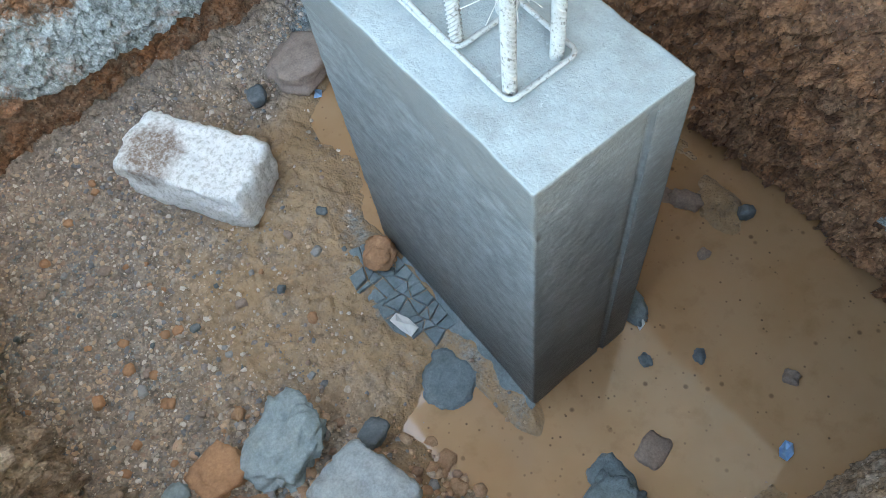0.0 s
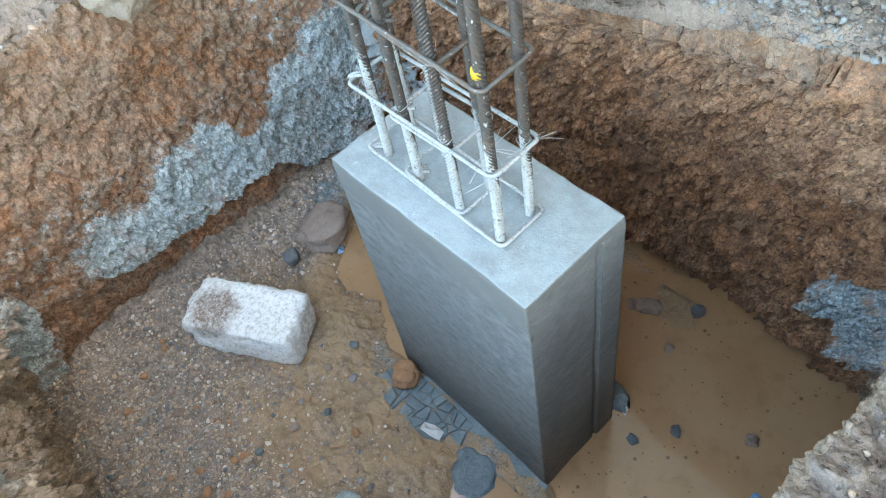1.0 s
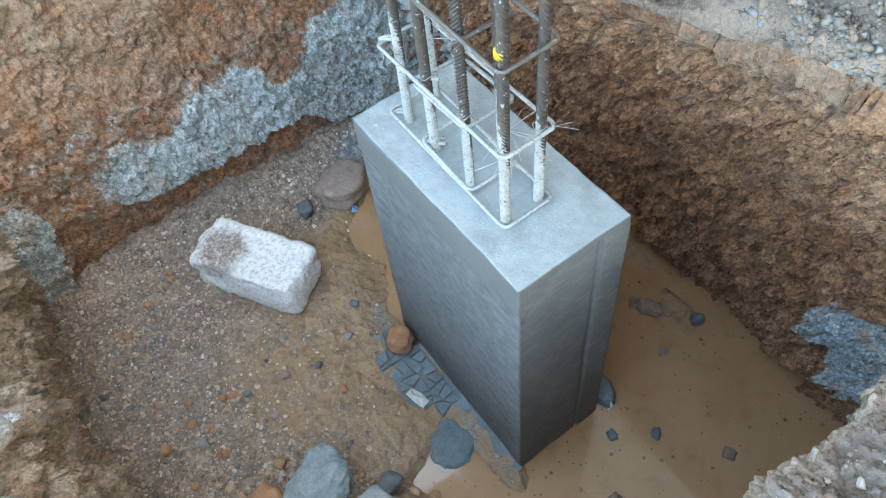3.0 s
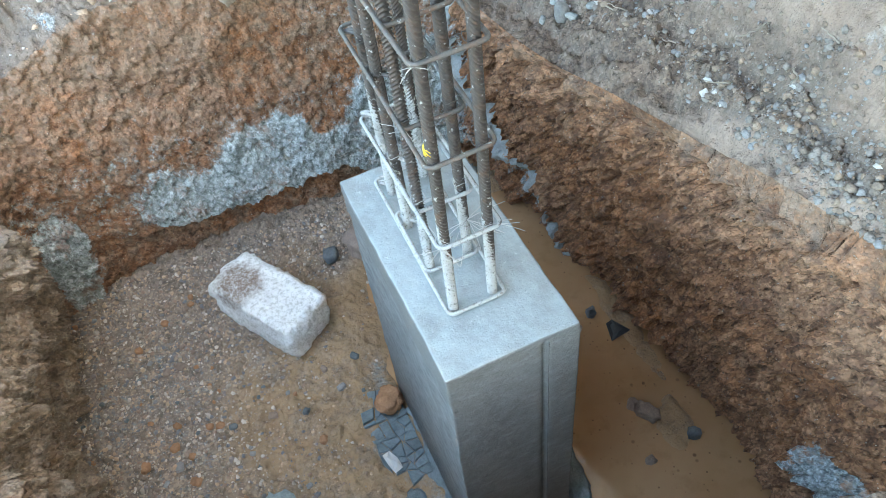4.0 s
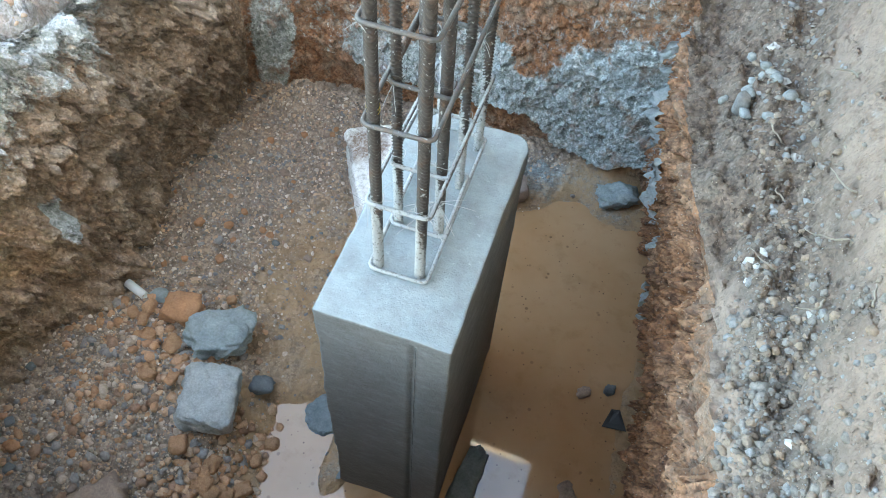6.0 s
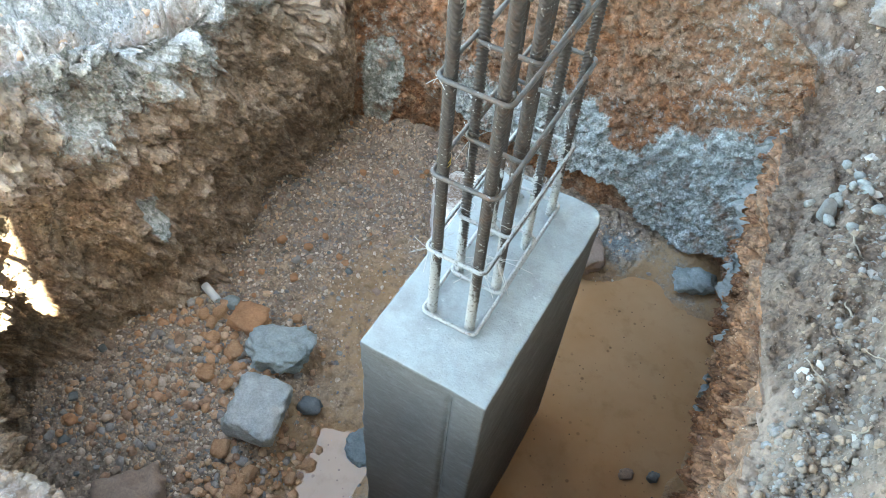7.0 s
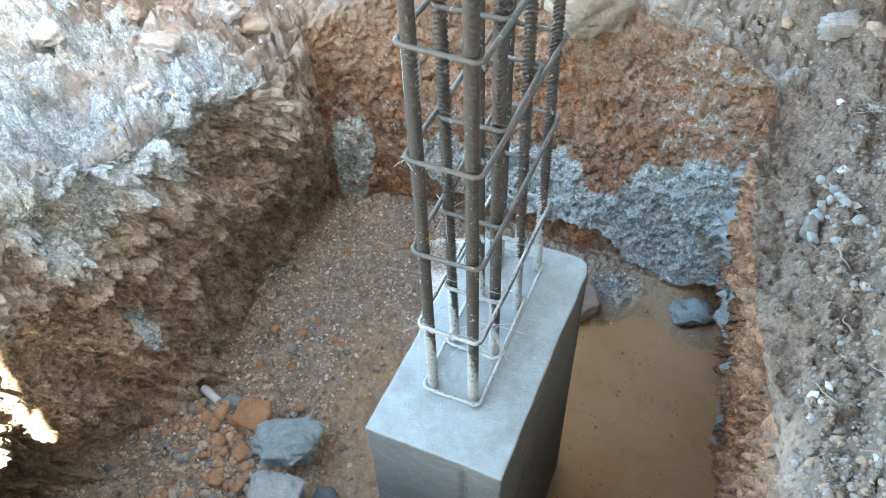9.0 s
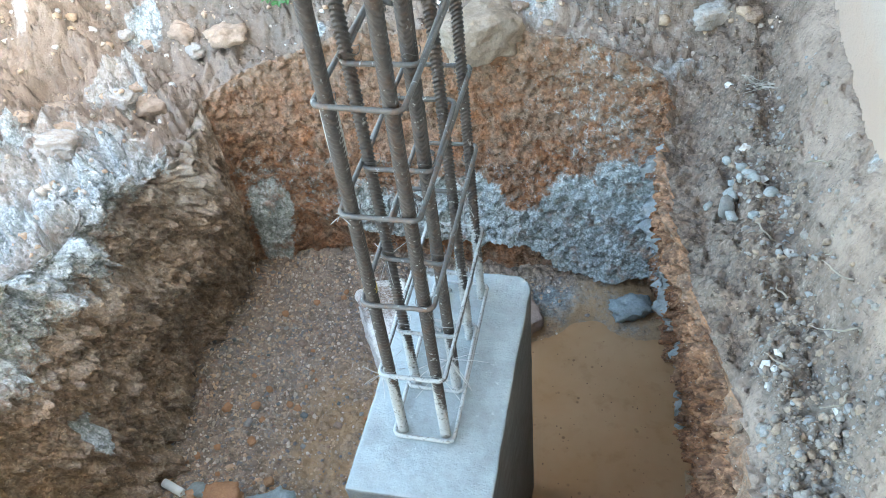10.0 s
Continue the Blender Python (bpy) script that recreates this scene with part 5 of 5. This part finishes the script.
for n, (x, y, s) in enumerate(((0.955, 0.38, 0.03), (0.97, 0.36, 0.02), (0.98, 0.41, 0.022), (0.95, 0.31, 0.018), (1.03, 0.75, 0.03), (0.99, 0.98, 0.03), (1.0, 1.12, 0.035), (0.97, 1.30, 0.04), (1.06, 0.20, 0.02), (1.04, -0.1, 0.018))):
    lay(flat_scrap("paper_scrap", [(-s * 0.6, -s * 0.3), (0, -s * 0.5), (s * 0.5, -s * 0.2), (s * 0.3, s * 0.5), (-s * 0.3, s * 0.5)], 0.001, PAPER, s * 0.4, 30 + n), x, y, n * 50, "crumpled white scrap on the pit's edge", "litter", "white litter on the pit's edge", tree=GROUND_TREE, sink=0.002)


def root(seed, length):
    r2 = random.Random(seed)
    p, d, pts = Vector((0, 0, 0.006)), Vector((1, 0, 0)), []
    for i in range(9):
        pts.append(p.copy())
        d = (d + Vector((r2.uniform(-0.5, 0.5), r2.uniform(-0.7, 0.7), r2.uniform(-0.12, 0.12)))).normalized()
        p = p + d * length / 8
        p.z = max(0.003, p.z)
    return mesh_from("root", *tube(pts, [0.003 - 0.00025 * i for i in range(9)], 6), STRAW)


for n in range(16):
    x, y = rr.uniform(0.97, 1.14), rr.uniform(0.15, 1.35)
    lay(root(n, rr.uniform(0.05, 0.12)), x, y, rr.uniform(0, 360), "dry pale root on the eastern edge of the pit", "root", "dry roots on the pit's edge", tree=GROUND_TREE, sink=0.0)
lay(root(77, 0.05), -0.71, 1.47, 40, "dry straw lying on the pit floor", "straw")

# dry clods on the bank, big enough to count
DRY_CLOD = stony("dry_peach_clod", (0.47, 0.355, 0.275), (0.37, 0.28, 0.215), 0.95, 0.7, 0.2, 0.9)
LIME_CLOD = stony("lime_dusted_clod", (0.50, 0.49, 0.47), (0.43, 0.345, 0.28), 0.95, 0.7, 0.2, 0.9)
clod_meshes = [(rough_lump("clod", (1.0, r5, h5), m5, 130 + k5, 0.35, 0.28, 0.13, 4), l5) for k5, (r5, h5, m5, l5) in enumerate((
    (0.8, 0.55, DRY_CLOD, "dry peach-brown earth clod on the bank"), (0.65, 0.5, DRY_CLOD, "dry peach-brown earth clod on the bank"),
    (0.85, 0.6, DRY_CLOD, "dry peach-brown earth clod on the bank"), (0.75, 0.5, LIME_CLOD, "earth clod dusted with pale lime"),
    (0.6, 0.55, LIME_CLOD, "earth clod dusted with pale lime")))]
rc = random.Random(31)
made = 0
while made < 60:
    if rc.random() < 0.82:
        x, y = rc.uniform(-1.9, 1.05), 1.90 + 0.9 * rc.random() ** 1.3
    else:
        x, y = rc.uniform(-1.95, -1.33), rc.uniform(1.0, 1.85)
    z = level(x, y, GROUND_TREE)
    if z is None:
        continue
    size = 0.04 + 0.13 * rc.random() ** 2
    me, words = clod_meshes[rc.randrange(5)]
    ob = new("clod", me)
    ob.matrix_basis = pose(x, y, z - size * 0.27, rc.uniform(-14, 14), rc.uniform(-14, 14), rc.uniform(0, 360)) @ Matrix.Scale(size, 4)
    tagged(ob, words, "clod", "dry clods on the bank")
    made += 1


def sprig():
    """A small weed: thin stems, each with pairs of pointed, cupped leaves."""
    r3 = random.Random(5)
    top = empty("weed", -0.85, 1.98, (level(-0.85, 1.98, GROUND_TREE) or 1.4) - 0.004, "small bright green weed growing on the bank", "plant")
    green = plain("fresh_green_leaf", (0.10, 0.26, 0.08), 0.5, 0.0, (0.06, 0.17, 0.05), 60)
    for s in range(5):
        a = s * 1.27
        pts = [Vector((math.cos(a) * 0.05 * u, math.sin(a) * 0.05 * u, 0.075 * u - 0.02 * u * u)) for u in (0, 0.35, 0.7, 1)]
        part("stem", mesh_from("stem", *tube(pts, 0.0014, 6), green), top)
        for u, side in ((0.5, 1), (0.65, -1), (0.85, 1), (1.0, 0), (0.95, -1)):
            ln, w = r3.uniform(0.026, 0.038), r3.uniform(0.008, 0.012)
            vs = [(0, 0, 0), (ln * 0.4, w, 0.004), (ln * 0.45, 0, -0.001), (ln * 0.4, -w, 0.004), (ln, 0, -0.004)]
            vs += [(x, y, z - 0.0006) for x, y, z in vs]
            fs = [(0, 2, 1), (0, 3, 2), (1, 2, 4), (2, 3, 4), (5, 6, 7), (5, 7, 8), (6, 9, 7), (7, 9, 8), (0, 1, 6, 5), (1, 4, 9, 6), (4, 3, 8, 9), (3, 0, 5, 8)]
            p = Vector((math.cos(a) * 0.05 * u, math.sin(a) * 0.05 * u, 0.075 * u - 0.02 * u * u))
            part("leaf", mesh_from("leaf", vs, fs, green, flat=True), top, m=pose(p.x, p.y, p.z, 0, r3.uniform(-25, 10), math.degrees(a) + side * 62))


sprig()

# odds and ends on the north-east corner
BLUE_RAG = plain("faded_blue_fibre", (0.30, 0.42, 0.52), 0.9, 0.0, (0.45, 0.50, 0.52), 90)
lay(flat_scrap("rag", [(-0.07, -0.02), (-0.02, -0.045), (0.05, -0.03), (0.075, 0.02), (0.01, 0.04), (-0.05, 0.035)], 0.004, BLUE_RAG, 0.03, 41), 0.76, 2.03, 30, "faded blue woven rag half buried on the bank", "litter", tree=GROUND_TREE, sink=0.004)
lay(flat_scrap("paper_scrap", [(-0.04, -0.03), (0.02, -0.04), (0.045, 0.0), (0.01, 0.045), (-0.035, 0.03)], 0.0012, PAPER, 0.025, 43), 0.89, 2.14, 70, "crumpled white plastic scrap on the bank", "litter", tree=GROUND_TREE, sink=0.004)
lay(flat_scrap("paper_scrap", [(-0.018, -0.015), (0.012, -0.02), (0.02, 0.004), (0.004, 0.02), (-0.016, 0.012)], 0.0012, PAPER, 0.014, 45), 0.93, 1.64, 10, "crumpled white scrap on the pit's edge", "litter", "white litter on the pit's edge", tree=GROUND_TREE, sink=0.002)


def fibre_clump():
    r4 = random.Random(8)
    bits = []
    for k in range(34):
        a, ln = r4.uniform(0, 6.283), r4.uniform(0.04, 0.10)
        d = Vector((math.cos(a), math.sin(a), r4.uniform(-0.05, 0.5)))
        side = Vector((-d.y, d.x, r4.uniform(-0.2, 0.2))) * r4.uniform(-0.6, 0.6)
        bits.append(tube([Vector((r4.uniform(-0.02, 0.02), r4.uniform(-0.02, 0.02), 0.012)) + d * ln * u + side * ln * u * u for u in (0, 0.3, 0.6, 1)], [0.0022, 0.0018, 0.0013, 0.0008], 5))
    return joined("root_clump", bits, plain("grey_dry_fibre", (0.50, 0.46, 0.40), 0.9))


lay(fibre_clump(), 1.02, 1.60, 0, "tangle of dry grey roots on the pit's edge", "root", tree=GROUND_TREE, sink=0.002)
for n in range(14):
    x, y = 0.955 + rc.gauss(0, 0.045), 1.15 + rc.gauss(0, 0.08)
    lay(rough_lump("mortar_chip", (rc.uniform(0.02, 0.05), rc.uniform(0.018, 0.035), rc.uniform(0.015, 0.028)), MORTAR_PALE, 160 + n, 0.4, 0.2, 0.1, 2), x, y, rc.uniform(0, 360), "pale grey chip of mortar on the pit's edge", "mortar", "mortar chips on the pit's edge", tree=GROUND_TREE, sink=0.003)

v, f = tube([(0, 0, -0.05), (0, 0, 0.0), (0, 0, 0.055)], [0.0153, 0.0156, 0.0152], 14)
part("paint_patch", mesh_from("paint_patch", v, f, plain("flaked_white_paint", (0.62, 0.60, 0.56), 0.8, 0.0, (0.30, 0.28, 0.26), 70)), cage, "flaked white paint patch", m=pose(0.106 - 0.16, 0.180 - 0.41, 2.15 - PZ))

# the larger clods of the heap beside the broken block
HEAP = stony("orange_brown_clod", (0.52, 0.31, 0.18), (0.40, 0.23, 0.13), 0.95, 1.4, 0.25, 0.9)
heap_meshes = [rough_lump("clod", (1.0, 0.7 + 0.08 * k, 0.55 + 0.06 * (k % 3)), HEAP, 210 + k, 0.55, 0.22, 0.12, 3) for k in range(5)]
rh = random.Random(17)
made = 0
while made < 70:
    if rh.random() < 0.6:
        x, y = -0.40 + rh.gauss(0, 0.085), -0.14 + rh.gauss(0, 0.13)
    else:
        x, y = -0.74 + rh.gauss(0, 0.15), 0.16 + rh.gauss(0, 0.14)
    if (abs(x + 0.525) < 0.16 and abs(y - 0.055) < 0.15) or (abs(x + 0.615) < 0.14 and abs(y - 0.305) < 0.12) or x > -0.22 or y < -0.45:
        continue
    size = 0.022 + 0.045 * rh.random() ** 1.6
    ob = new("clod", heap_meshes[rh.randrange(5)])
    ob.matrix_basis = pose(x, y, level(x, y) - size * 0.06, rh.uniform(-18, 18), rh.uniform(-18, 18), rh.uniform(0, 360)) @ Matrix.Scale(size, 4)
    tagged(ob, "broken orange-brown clay clod in a heap on the pit floor", "clod", "clods heaped on the pit floor")
    made += 1
